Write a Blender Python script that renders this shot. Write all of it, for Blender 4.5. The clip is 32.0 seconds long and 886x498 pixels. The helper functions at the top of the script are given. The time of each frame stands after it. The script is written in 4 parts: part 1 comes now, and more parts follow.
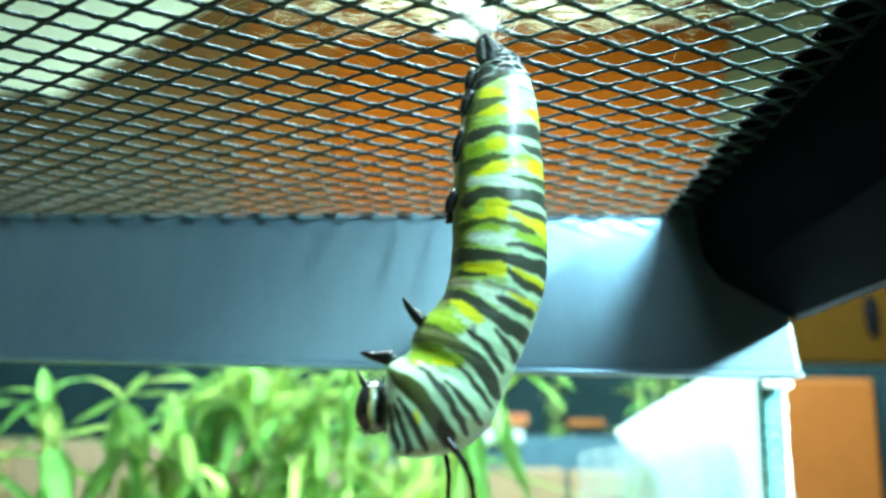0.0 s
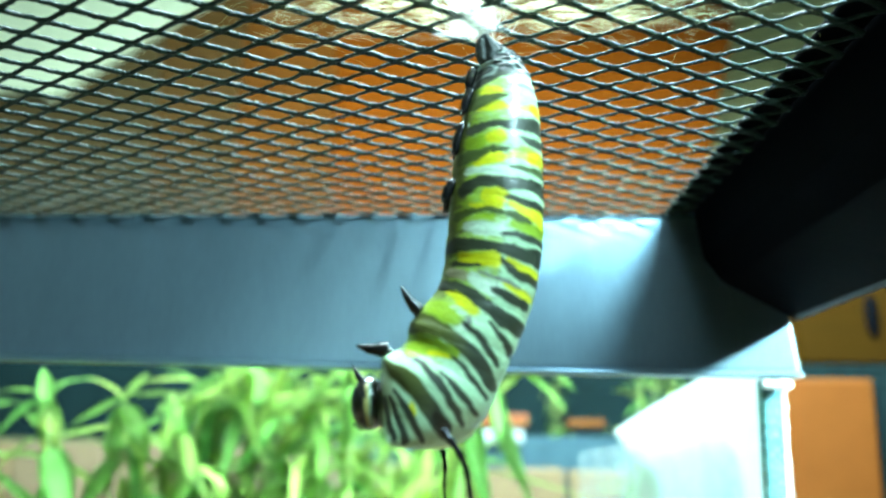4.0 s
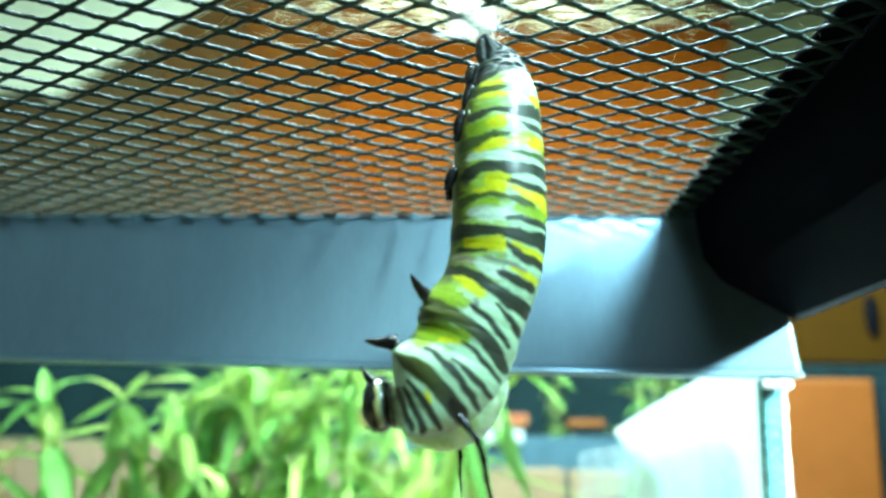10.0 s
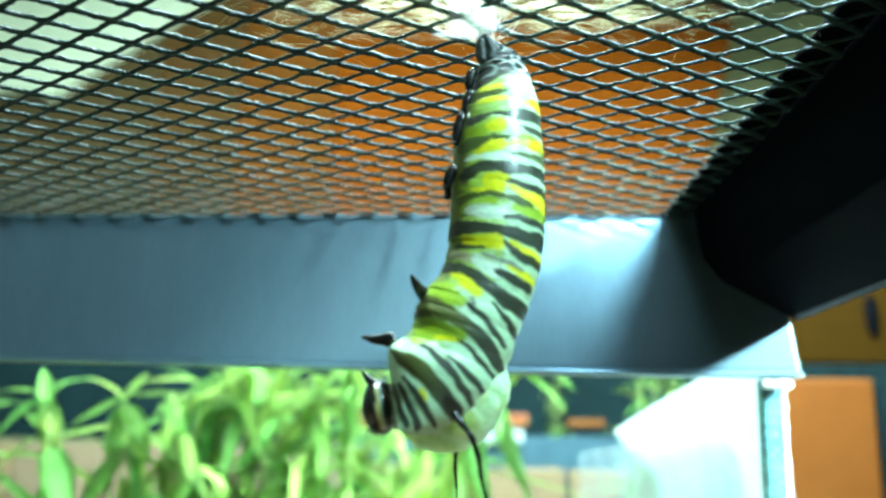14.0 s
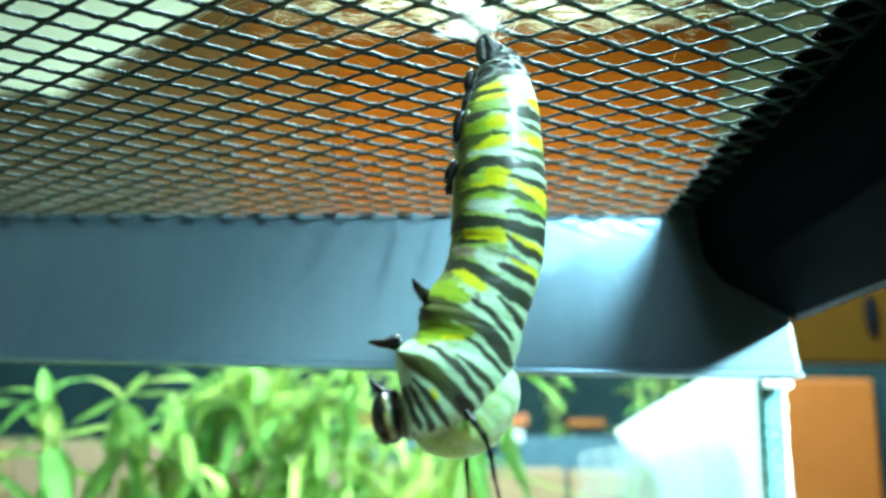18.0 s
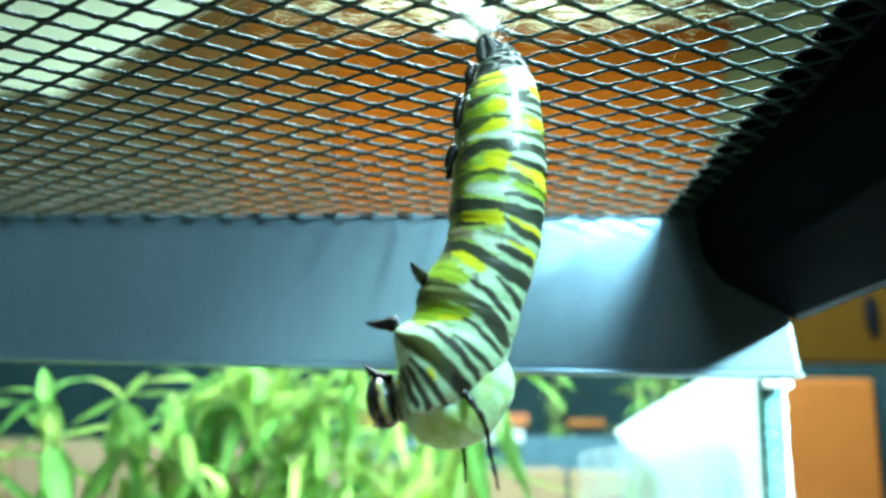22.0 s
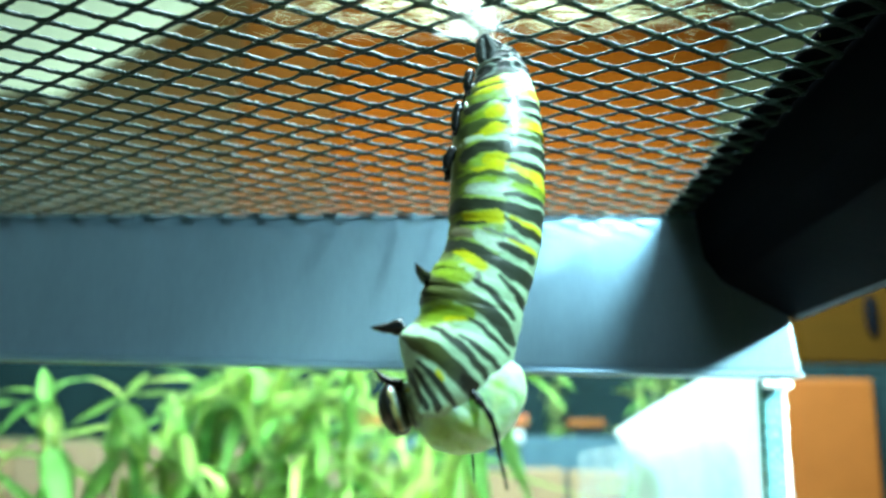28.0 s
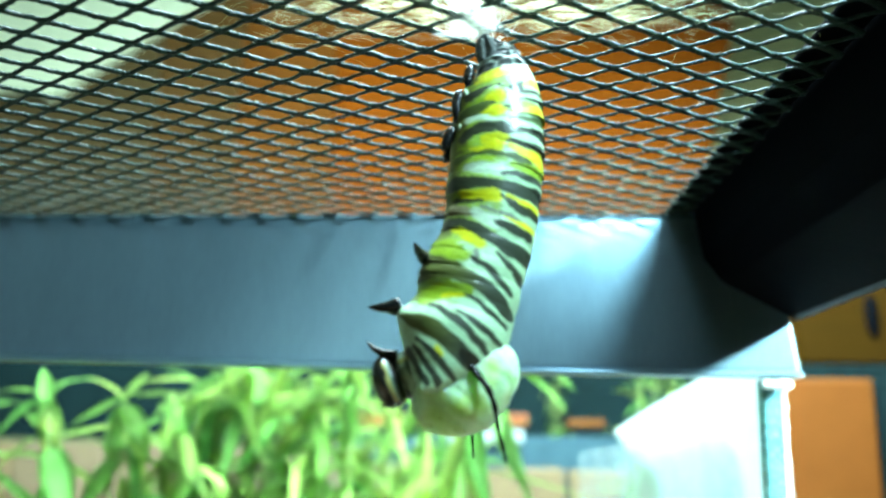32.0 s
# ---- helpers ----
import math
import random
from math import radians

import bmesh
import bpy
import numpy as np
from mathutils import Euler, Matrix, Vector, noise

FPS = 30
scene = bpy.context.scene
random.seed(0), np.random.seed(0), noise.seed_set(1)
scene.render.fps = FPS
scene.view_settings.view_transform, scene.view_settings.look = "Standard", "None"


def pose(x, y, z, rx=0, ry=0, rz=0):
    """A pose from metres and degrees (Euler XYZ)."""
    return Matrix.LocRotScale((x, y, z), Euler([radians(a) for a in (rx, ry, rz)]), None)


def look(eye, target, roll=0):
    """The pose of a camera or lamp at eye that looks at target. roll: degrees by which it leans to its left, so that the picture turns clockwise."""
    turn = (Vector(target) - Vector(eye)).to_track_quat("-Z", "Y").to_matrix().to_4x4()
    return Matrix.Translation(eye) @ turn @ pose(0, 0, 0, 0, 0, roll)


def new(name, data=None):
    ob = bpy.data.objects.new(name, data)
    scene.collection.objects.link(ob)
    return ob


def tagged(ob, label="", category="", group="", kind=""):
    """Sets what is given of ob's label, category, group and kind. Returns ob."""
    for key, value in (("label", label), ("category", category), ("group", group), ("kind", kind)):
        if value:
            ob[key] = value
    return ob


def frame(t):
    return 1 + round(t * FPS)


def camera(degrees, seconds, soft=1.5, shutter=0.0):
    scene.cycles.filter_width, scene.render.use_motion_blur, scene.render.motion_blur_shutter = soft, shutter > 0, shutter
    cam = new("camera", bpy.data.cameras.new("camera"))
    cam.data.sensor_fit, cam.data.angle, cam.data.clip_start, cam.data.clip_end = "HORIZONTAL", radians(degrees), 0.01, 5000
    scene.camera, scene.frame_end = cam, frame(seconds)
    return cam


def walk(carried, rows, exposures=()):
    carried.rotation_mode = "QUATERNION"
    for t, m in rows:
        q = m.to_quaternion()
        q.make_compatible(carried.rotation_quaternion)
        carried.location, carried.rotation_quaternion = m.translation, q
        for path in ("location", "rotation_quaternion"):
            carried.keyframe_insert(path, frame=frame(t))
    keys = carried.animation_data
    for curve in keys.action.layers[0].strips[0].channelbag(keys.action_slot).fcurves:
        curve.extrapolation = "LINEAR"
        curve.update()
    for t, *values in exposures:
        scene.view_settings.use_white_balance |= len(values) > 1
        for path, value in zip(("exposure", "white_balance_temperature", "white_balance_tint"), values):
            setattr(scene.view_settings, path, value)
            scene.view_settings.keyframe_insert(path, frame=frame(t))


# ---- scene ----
cam = camera(62.19, 32.0, soft=2.4)
# the camera stands still just under the lid of the tank and looks up a little
EYE = Vector((0.0, 0.0, 0.261))
VIEW = Matrix.Translation(EYE) @ Matrix.Rotation(radians(3.0), 4, "Z") @ Matrix.Rotation(radians(90 + 14.95), 4, "X") @ Matrix.Rotation(radians(0.26), 4, "Z")
walk(cam, [(0.0, VIEW), (32.0, VIEW)])
cam.data.dof.use_dof = True
cam.data.dof.focus_distance = 0.077
cam.data.dof.aperture_fstop = 19.0

# ---- light ----
world = bpy.data.worlds.new("room_air")
scene.world = world
world.use_nodes = True
world.node_tree.nodes["Background"].inputs[0].default_value = (0.5, 0.76, 0.95, 1)
world.node_tree.nodes["Background"].inputs[1].default_value = 0.09
scene.view_settings.exposure = 0.0


def lamp(name, kind, m, energy, colour):
    data = bpy.data.lights.new(name, kind)
    data.energy, data.color = energy, colour
    ob = new(name, data)
    ob.matrix_world = m
    return ob


tank_lamp = lamp("tank_lamp", "SPOT", look((0.072, -0.008, 0.372), (0.012, 0.105, 0.284)), 3.5, (0.58, 1.0, 1.1))
tank_lamp.data.shadow_soft_size, tank_lamp.data.spot_size, tank_lamp.data.spot_blend = 0.018, radians(82), 1.0
# unseen light added to brighten the plants and the cabinet
plant_fill = lamp("plant_fill", "AREA", look((0.03, 0.17, 0.56), (-0.06, 0.25, 0.27)), 14.0, (0.7, 1.0, 1.06))
plant_fill.data.shape, plant_fill.data.size, plant_fill.data.size_y = "RECTANGLE", 0.3, 0.2
room_light = lamp("room_light", "AREA", look((1.0, -0.25, 1.07), (0.0, 0.3, 0.36)), 6.5, (0.58, 1.0, 0.98))
room_light.data.shape, room_light.data.size, room_light.data.size_y = "RECTANGLE", 0.6, 0.4
# unseen narrow spot, added to light just the bar's right end
corner_spot = lamp("corner_spot", "SPOT", look((0.33, -0.035, 0.425), (0.053, 0.122, 0.273)), 800.0, (0.62, 1.0, 1.0))
corner_spot.data.shadow_soft_size, corner_spot.data.spot_size, corner_spot.data.spot_blend = 0.05, radians(8), 0.9


# ---- materials ----
def shader(name, colour, rough=0.5, metal=0.0, vary=0.12, scale=40.0, bump=0.0, bump_scale=200.0, coat=0.0, thin=0.0, spec=0.5, stretch=(1, 1, 1), attribute="", other=None, deep=0.0, coat_rough=0.26):
    """A surface with two scales of mottling and fine relief, sized in metres."""
    mat = bpy.data.materials.new(name)
    mat.use_nodes = True
    nt = mat.node_tree
    n, link = nt.nodes, nt.links.new
    b = n["Principled BSDF"]
    co = n.new("ShaderNodeTexCoord")
    mp = n.new("ShaderNodeMapping")
    mp.inputs["Scale"].default_value = stretch
    link(co.outputs["Object"], mp.inputs[0])
    big, fine = n.new("ShaderNodeTexNoise"), n.new("ShaderNodeTexNoise")
    big.inputs["Scale"].default_value, fine.inputs["Scale"].default_value = scale, scale * 9
    big.inputs["Detail"].default_value = fine.inputs["Detail"].default_value = 4
    link(mp.outputs[0], big.inputs["Vector"]), link(mp.outputs[0], fine.inputs["Vector"])
    add = n.new("ShaderNodeMath")
    add.operation = "ADD"
    link(big.outputs[0], add.inputs[0]), link(fine.outputs[0], add.inputs[1])
    rng = n.new("ShaderNodeMapRange")
    rng.inputs[1].default_value, rng.inputs[2].default_value = 0.6, 1.4
    rng.inputs[3].default_value, rng.inputs[4].default_value = 1 - vary, 1 + vary
    link(add.outputs[0], rng.inputs[0])
    mul = n.new("ShaderNodeVectorMath")
    mul.operation = "SCALE"
    link(rng.outputs[0], mul.inputs["Scale"])
    if attribute:
        at = n.new("ShaderNodeAttribute")
        at.attribute_name = attribute
        link(at.outputs["Color"], mul.inputs[0])
    elif other:
        # each piece has its own tint between two colours
        info, mix = n.new("ShaderNodeObjectInfo"), n.new("ShaderNodeMix")
        mix.data_type = "RGBA"
        mix.inputs[6].default_value, mix.inputs[7].default_value = (*colour, 1), (*other, 1)
        link(info.outputs["Random"], mix.inputs[0])
        link(mix.outputs[2], mul.inputs[0])
    else:
        mul.inputs[0].default_value = colour
    if deep:
        b.inputs["Subsurface Weight"].default_value, b.inputs["Subsurface Scale"].default_value = deep, 0.002
        b.inputs["Subsurface Radius"].default_value = (1.0, 1.0, 0.6)
    link(mul.outputs[0], b.inputs["Base Color"])
    b.inputs["Metallic"].default_value = metal
    b.inputs["Specular IOR Level"].default_value = spec
    b.inputs["Coat Weight"].default_value = coat
    b.inputs["Coat Roughness"].default_value = coat_rough
    rr = n.new("ShaderNodeMapRange")
    rr.inputs[3].default_value, rr.inputs[4].default_value = max(0.03, rough - 0.1), min(1, rough + 0.1)
    link(fine.outputs[0], rr.inputs[0]), link(rr.outputs[0], b.inputs["Roughness"])
    if bump:
        bn = n.new("ShaderNodeTexNoise")
        bn.inputs["Scale"].default_value, bn.inputs["Detail"].default_value = bump_scale, 5
        link(mp.outputs[0], bn.inputs["Vector"])
        bp = n.new("ShaderNodeBump")
        bp.inputs["Strength"].default_value, bp.inputs["Distance"].default_value = 0.6, bump
        link(bn.outputs[0], bp.inputs["Height"]), link(bp.outputs[0], b.inputs["Normal"]), link(bp.outputs[0], b.inputs["Coat Normal"])
    if thin:
        tr, mx = n.new("ShaderNodeBsdfTranslucent"), n.new("ShaderNodeMixShader")
        mx.inputs[0].default_value = thin
        link(mul.outputs[0], tr.inputs[0])
        link(b.outputs[0], mx.inputs[1]), link(tr.outputs[0], mx.inputs[2])
        link(mx.outputs[0], n["Material Output"].inputs[0])
    return mat


def glass(name, tint):
    mat = bpy.data.materials.new(name)
    mat.use_nodes = True
    b = mat.node_tree.nodes["Principled BSDF"]
    b.inputs["Base Color"].default_value = (*tint, 1)
    b.inputs["Transmission Weight"].default_value, b.inputs["Roughness"].default_value, b.inputs["IOR"].default_value = 1.0, 0.0, 1.45
    return mat


SKIN = shader("striped_skin", (1, 1, 1), 0.45, spec=0.35, vary=0.12, scale=420, bump=0.00022, bump_scale=420, coat=0.34, coat_rough=0.2, attribute="skin")
HEAD = shader("head_shell", (1, 1, 1), 0.22, vary=0.1, scale=500, bump=0.00005, bump_scale=2500, coat=0.5, attribute="skin")
BLACK = shader("black_horn", (0.007, 0.007, 0.0065), 0.22, spec=0.35, vary=0.3, scale=500, bump=0.00006, bump_scale=2500, coat=0.1)
PUPA = shader("pale_pupa", (0.7, 0.96, 0.44), 0.3, vary=0.12, scale=200, bump=0.0002, bump_scale=600, coat=0.4, attribute="skin", deep=0.8)
WIRE = shader("painted_mesh", (0.018, 0.038, 0.03), 0.36, vary=0.85, scale=700, bump=0.0014, bump_scale=3000, spec=0.12)
FRAME = shader("grey_plastic", (0.155, 0.238, 0.298), 0.33, metal=0.72, vary=0.1, scale=60, bump=0.00003, bump_scale=1200, stretch=(3, 1, 0.6))
RAIL = shader("black_plastic", (0.0022, 0.0028, 0.004), 0.6, vary=0.25, scale=80, bump=0.00005, bump_scale=1500, spec=0.012)
GLOSS = shader("shiny_black_plastic", (0.006, 0.008, 0.009), 0.5, vary=0.4, scale=120, bump=0.0001, bump_scale=1500, spec=0.22)
SILK = shader("white_silk", (0.98, 0.99, 0.96), 0.6, vary=0.04, scale=300, thin=0.72)
WISP = shader("thin_silk", (0.72, 0.72, 0.46), 0.6, vary=0.1, scale=300, thin=0.5)
LEAF = shader("milkweed_leaf", (0.6, 0.7, 0.22), 0.42, vary=0.3, scale=55, bump=0.0002, bump_scale=350, thin=0.6, other=(0.2, 0.44, 0.11))
STEM = shader("green_stem", (0.36, 0.46, 0.13), 0.6, vary=0.2, scale=90)
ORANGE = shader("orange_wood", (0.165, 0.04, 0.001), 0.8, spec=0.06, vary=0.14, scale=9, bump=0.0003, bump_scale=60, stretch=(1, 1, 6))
# three dimmer copies of the orange wood, for light that fades leftwards
ORANGE_DIM = shader("orange_wood_dim", (0.13, 0.044, 0.006), 0.8, spec=0.06, vary=0.14, scale=9, bump=0.0003, bump_scale=60, stretch=(1, 1, 6))
ORANGE_DIMMER = shader("orange_wood_dimmer", (0.085, 0.043, 0.012), 0.8, spec=0.06, vary=0.14, scale=9, bump=0.0003, bump_scale=60, stretch=(1, 1, 6))
ORANGE_DIMMEST = shader("orange_wood_dimmest", (0.07, 0.047, 0.018), 0.8, spec=0.06, vary=0.14, scale=9, bump=0.0003, bump_scale=60, stretch=(1, 1, 6))
RUST = shader("rust_paint", (0.185, 0.055, 0.007), 0.6, vary=0.12, scale=9, bump=0.0003, bump_scale=60, spec=0.2)
CREAM = shader("cream_paint", (0.6, 0.67, 0.45), 0.6, vary=0.05, scale=6, bump=0.0002, bump_scale=120)
OLIVE = shader("olive_plaster", (0.26, 0.255, 0.11), 0.8, vary=0.08, scale=7, bump=0.0004, bump_scale=150)
SLATE = shader("blue_grey_bounce", (0.1, 0.17, 0.21), 0.8, vary=0.08, scale=7, bump=0.0004, bump_scale=150)
TEAL = shader("dark_teal", (0.006, 0.017, 0.018), 0.9, vary=0.5, scale=25, bump=0.0004, bump_scale=400, spec=0.1)
TAN = shader("tan_wood", (0.23, 0.14, 0.065), 0.7, vary=0.2, scale=14, bump=0.0003, bump_scale=90, stretch=(1, 1, 0.15), other=(0.27, 0.19, 0.125))
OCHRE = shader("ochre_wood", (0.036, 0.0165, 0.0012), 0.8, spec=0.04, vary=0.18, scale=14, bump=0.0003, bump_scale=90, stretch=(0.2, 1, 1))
WHITE = shader("white_plastic", (0.8, 0.84, 0.82), 0.4, vary=0.14, scale=30, bump=0.0003, bump_scale=60, thin=0.25)
NAVY = shader("blue_grey_plastic", (0.05, 0.1, 0.125), 0.8, vary=0.3, scale=30, spec=0.1)
MIST = shader("cloudy_plastic", (0.5, 0.56, 0.55), 0.5, vary=0.55, scale=70, bump=0.0005, bump_scale=60, thin=0.3)
PAINT = shader("orange_paint", (0.3, 0.07, 0.012), 0.6, vary=0.25, scale=40)
TABLE = shader("table_wood", (0.3, 0.2, 0.11), 0.5, vary=0.2, scale=8, bump=0.0003, bump_scale=70, stretch=(0.2, 1, 1))
GLASS = glass("tank_glass", (0.9, 0.98, 0.97))
PLATE = shader("pale_plate", (0.42, 0.52, 0.36), 0.25, vary=0.3, scale=700, bump=0.0001, bump_scale=1200, coat=0.5, coat_rough=0.12)
CREASE = shader("dark_crease", (0.022, 0.029, 0.029), 0.45, vary=0.7, scale=900, bump=0.0003, bump_scale=900, spec=0.3)
TAIL = shader("wrinkled_tail_skin", (1, 1, 1), 0.5, vary=0.4, scale=700, bump=0.0004, bump_scale=900, spec=0.25, attribute="skin")
AQUA = shader("dark_glass_edge", (0.07, 0.19, 0.22), 0.25, vary=0.7, scale=160, bump=0.0003, bump_scale=400, coat=0.4)


def film_shader(name, colour, floor, high=0.74):
    """A film of silk so thin that most of it is clear, denser in streaks and near the tuft."""
    mat = bpy.data.materials.new(name)
    mat.use_nodes = True
    n, link = mat.node_tree.nodes, mat.node_tree.links.new
    b = n["Principled BSDF"]
    b.inputs["Base Color"].default_value, b.inputs["Roughness"].default_value = (*colour, 1), 0.55
    co, mp, nz, at = n.new("ShaderNodeTexCoord"), n.new("ShaderNodeMapping"), n.new("ShaderNodeTexNoise"), n.new("ShaderNodeAttribute")
    mp.inputs["Rotation"].default_value, mp.inputs["Scale"].default_value = (0, 0, 0.25), (350, 1500, 1)
    nz.inputs["Scale"].default_value, nz.inputs["Detail"].default_value, nz.inputs["Distortion"].default_value = 1.0, 4, 0.8
    link(co.outputs["Object"], mp.inputs[0]), link(mp.outputs[0], nz.inputs["Vector"])
    rng = n.new("ShaderNodeMapRange")
    rng.inputs[1].default_value, rng.inputs[2].default_value, rng.inputs[3].default_value, rng.inputs[4].default_value = 0.46, high, floor, 1.0
    link(nz.outputs[0], rng.inputs[0])
    at.attribute_name = "dense"
    mul = n.new("ShaderNodeMath")
    mul.operation = "MULTIPLY"
    link(rng.outputs[0], mul.inputs[0]), link(at.outputs["Fac"], mul.inputs[1])
    tr, half, clear, mix = n.new("ShaderNodeBsdfTranslucent"), n.new("ShaderNodeMixShader"), n.new("ShaderNodeBsdfTransparent"), n.new("ShaderNodeMixShader")
    tr.inputs[0].default_value = (*colour, 1)
    half.inputs[0].default_value = 0.5
    link(b.outputs[0], half.inputs[1]), link(tr.outputs[0], half.inputs[2])
    link(mul.outputs[0], mix.inputs[0]), link(clear.outputs[0], mix.inputs[1]), link(half.outputs[0], mix.inputs[2])
    link(mix.outputs[0], n["Material Output"].inputs[0])
    return mat


FILM = film_shader("silk_film", (0.86, 0.82, 0.5), 0.02, 0.62)
MATTED = film_shader("matted_silk", (0.98, 0.99, 0.96), 0.3)
CLOUDY = film_shader("cloudy_film", (0.5, 0.58, 0.58), 0.72)
CLAY = shader("terracotta", (0.42, 0.17, 0.08), 0.75, vary=0.15, scale=30, bump=0.0003, bump_scale=200)


# ---- building tools ----
def part(name, bm, material, parent=None, label=""):
    """Links a bmesh as one mesh object under a thing or a part."""
    me = bpy.data.meshes.new(name)
    bm.to_mesh(me)
    bm.free()
    me.materials.append(material)
    ob = new(name, me)
    if parent:
        ob.parent = parent
    return tagged(ob, label)


def smooth(ob):
    for f in ob.data.polygons:
        f.use_smooth = True
    return ob


def thing(name, at=(0, 0, 0), label="", category="", group="", turn=0):
    ob = new(name)
    ob.empty_display_size = 0.01
    ob.matrix_world = pose(*at, 0, 0, turn)
    return tagged(ob, label, category, group)


def box(x0, x1, y0, y1, z0, z1, bevel=0.0, bm=None):
    bm = bm or bmesh.new()
    got = bmesh.ops.create_cube(bm, size=1, matrix=Matrix.Translation(((x0 + x1) / 2, (y0 + y1) / 2, (z0 + z1) / 2)) @ Matrix.Diagonal((x1 - x0, y1 - y0, z1 - z0, 1)))
    if bevel:
        edges = {e for v in got["verts"] for e in v.link_edges}
        bmesh.ops.bevel(bm, geom=list(edges), offset=bevel, segments=2, affect="EDGES", profile=0.6)
    return bm


def slab(outline, y0, y1, bevel=0.0):
    """A flat upright body with an outline in x and z, between two depths."""
    bm = bmesh.new()
    face = bm.faces.new([bm.verts.new((x, y0, z)) for x, z in outline])
    made = bmesh.ops.extrude_face_region(bm, geom=[face])
    bmesh.ops.translate(bm, vec=(0, y1 - y0, 0), verts=[v for v in made["geom"] if isinstance(v, bmesh.types.BMVert)])
    bmesh.ops.recalc_face_normals(bm, faces=bm.faces)
    if bevel:
        bmesh.ops.bevel(bm, geom=list(bm.edges), offset=bevel, segments=2, affect="EDGES", profile=0.6)
    return bm


def tube(points, radii, sides=8, bm=None):
    """A round rod along points, with a radius at each."""
    bm = bm or bmesh.new()
    pts = [Vector(p) for p in points]
    rings = []
    for i, p in enumerate(pts):
        way = (pts[min(i + 1, len(pts) - 1)] - pts[max(i - 1, 0)]).normalized()
        side = way.cross(Vector((0.13, 0.91, 0.27))).normalized()
        up = side.cross(way)
        r = radii[i] if isinstance(radii, (list, tuple)) else radii
        rings.append([bm.verts.new(p + r * (math.cos(a) * side + math.sin(a) * up)) for a in (2 * math.pi * k / sides for k in range(sides))])
    for a, b in zip(rings, rings[1:]):
        for k in range(sides):
            bm.faces.new((a[k], a[(k + 1) % sides], b[(k + 1) % sides], b[k]))
    bm.faces.new(rings[0][::-1]), bm.faces.new(rings[-1])
    return bm


def ease(x, a, b):
    return min(1.0, max(0.0, (x - a) / (b - a)))


# ---- the room ----
tagged(part("floor", box(-1.6, 1.6, -1.6, 0.8, -0.8, -0.75), TABLE), kind="structure")
tagged(part("ceiling", box(-1.6, 1.6, -1.6, 0.8, 1.75, 1.8), OLIVE), kind="structure")
tagged(part("wall_north", box(-1.6, 1.6, 0.64, 0.74, -0.75, 1.75), OLIVE), kind="structure")
# unseen wall, coloured blue-grey to cool the frame bar's reflection
tagged(part("wall_south", box(-1.6, 1.6, -1.6, -1.5, -0.75, 1.75), SLATE), kind="structure")
tagged(part("wall_east", box(1.5, 1.6, -1.5, 0.64, -0.75, 1.75), OLIVE), kind="structure")
tagged(part("wall_west", box(-1.6, -1.5, -1.5, 0.64, -0.75, 1.75), OLIVE), kind="structure")

table = thing("table", (0, 0, -0.75), "brown wooden table that carries the glass tank", "table")
part("tabletop", box(-0.9, 0.9, -0.5, 0.62, 0.72, 0.75, 0.003), TABLE, table)
for x in (-0.84, 0.84):
    for y in (-0.44, 0.56):
        part("leg", box(x - 0.03, x + 0.03, y - 0.03, y + 0.03, 0, 0.72, 0.003), TABLE, table)

# ---- what stands behind the tank ----
cab = thing("wall_cabinet", (0, 0.55, 0.36), "orange-brown wooden wall cabinet behind the tank lid", "cabinet")
# the fading light is put into the boards' colours, darker to the left
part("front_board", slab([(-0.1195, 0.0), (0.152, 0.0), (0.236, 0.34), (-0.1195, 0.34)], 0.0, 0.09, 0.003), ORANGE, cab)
part("front_board", slab([(-0.1995, 0.0), (-0.1205, 0.0), (-0.1205, 0.34), (-0.1995, 0.34)], 0.0, 0.09, 0.003), ORANGE_DIM, cab)
part("front_board", slab([(-0.27, 0.0), (-0.2005, 0.0), (-0.2005, 0.34), (-0.27, 0.34)], 0.0, 0.09, 0.003), ORANGE_DIMMER, cab, "board coloured darker for fading light")
part("front_board", slab([(-0.75, 0.0), (-0.271, 0.0), (-0.271, 0.34), (-0.75, 0.34)], 0.0, 0.09, 0.003), ORANGE_DIMMEST, cab, "leftmost board, coloured darkest for faded light")
panel = thing("cream_panel", (0, 0.538, 0.36), "pale cream painted panel with a slanting edge on the wooden cabinet", "panel")
part("board", slab([(-0.75, 0.187), (-0.372, 0.184), (-0.358, 0.178), (-0.345, 0.187), (-0.185, 0.2994), (-0.15, 0.325), (-0.75, 0.33)], 0.0, 0.0115, 0.002), CREAM, panel)

# dark sheet added where the background only lies in shadow
backing = thing("shadow_backdrop", (0, 0.46, 0), "dark teal sheet for the shadowed background behind the potted plants", "screen")
part("backing", slab([(-0.6, 0.266), (0.14, 0.262), (0.14, 0.335), (-0.6, 0.34)], 0.0, 0.006), TEAL, backing)
for x in (-0.58, 0.12):
    part("post", box(x - 0.006, x + 0.006, 0.0065, 0.018, 0, 0.34, 0.001), TEAL, backing)
crate = thing("plank_box", (0, 0.4, 0), "tan wooden plank box behind the plants", "box")
x = -0.5
rng = random.Random(4)
while x < 0.13:
    wdt = rng.uniform(0.04, 0.06)
    part("plank", box(x, x + wdt - 0.002, 0, 0.012, 0.0, 0.2625 - rng.uniform(0, 0.004) - (0.0105 if x > -0.1 else 0), 0.0015), TAN, crate)
    x += wdt

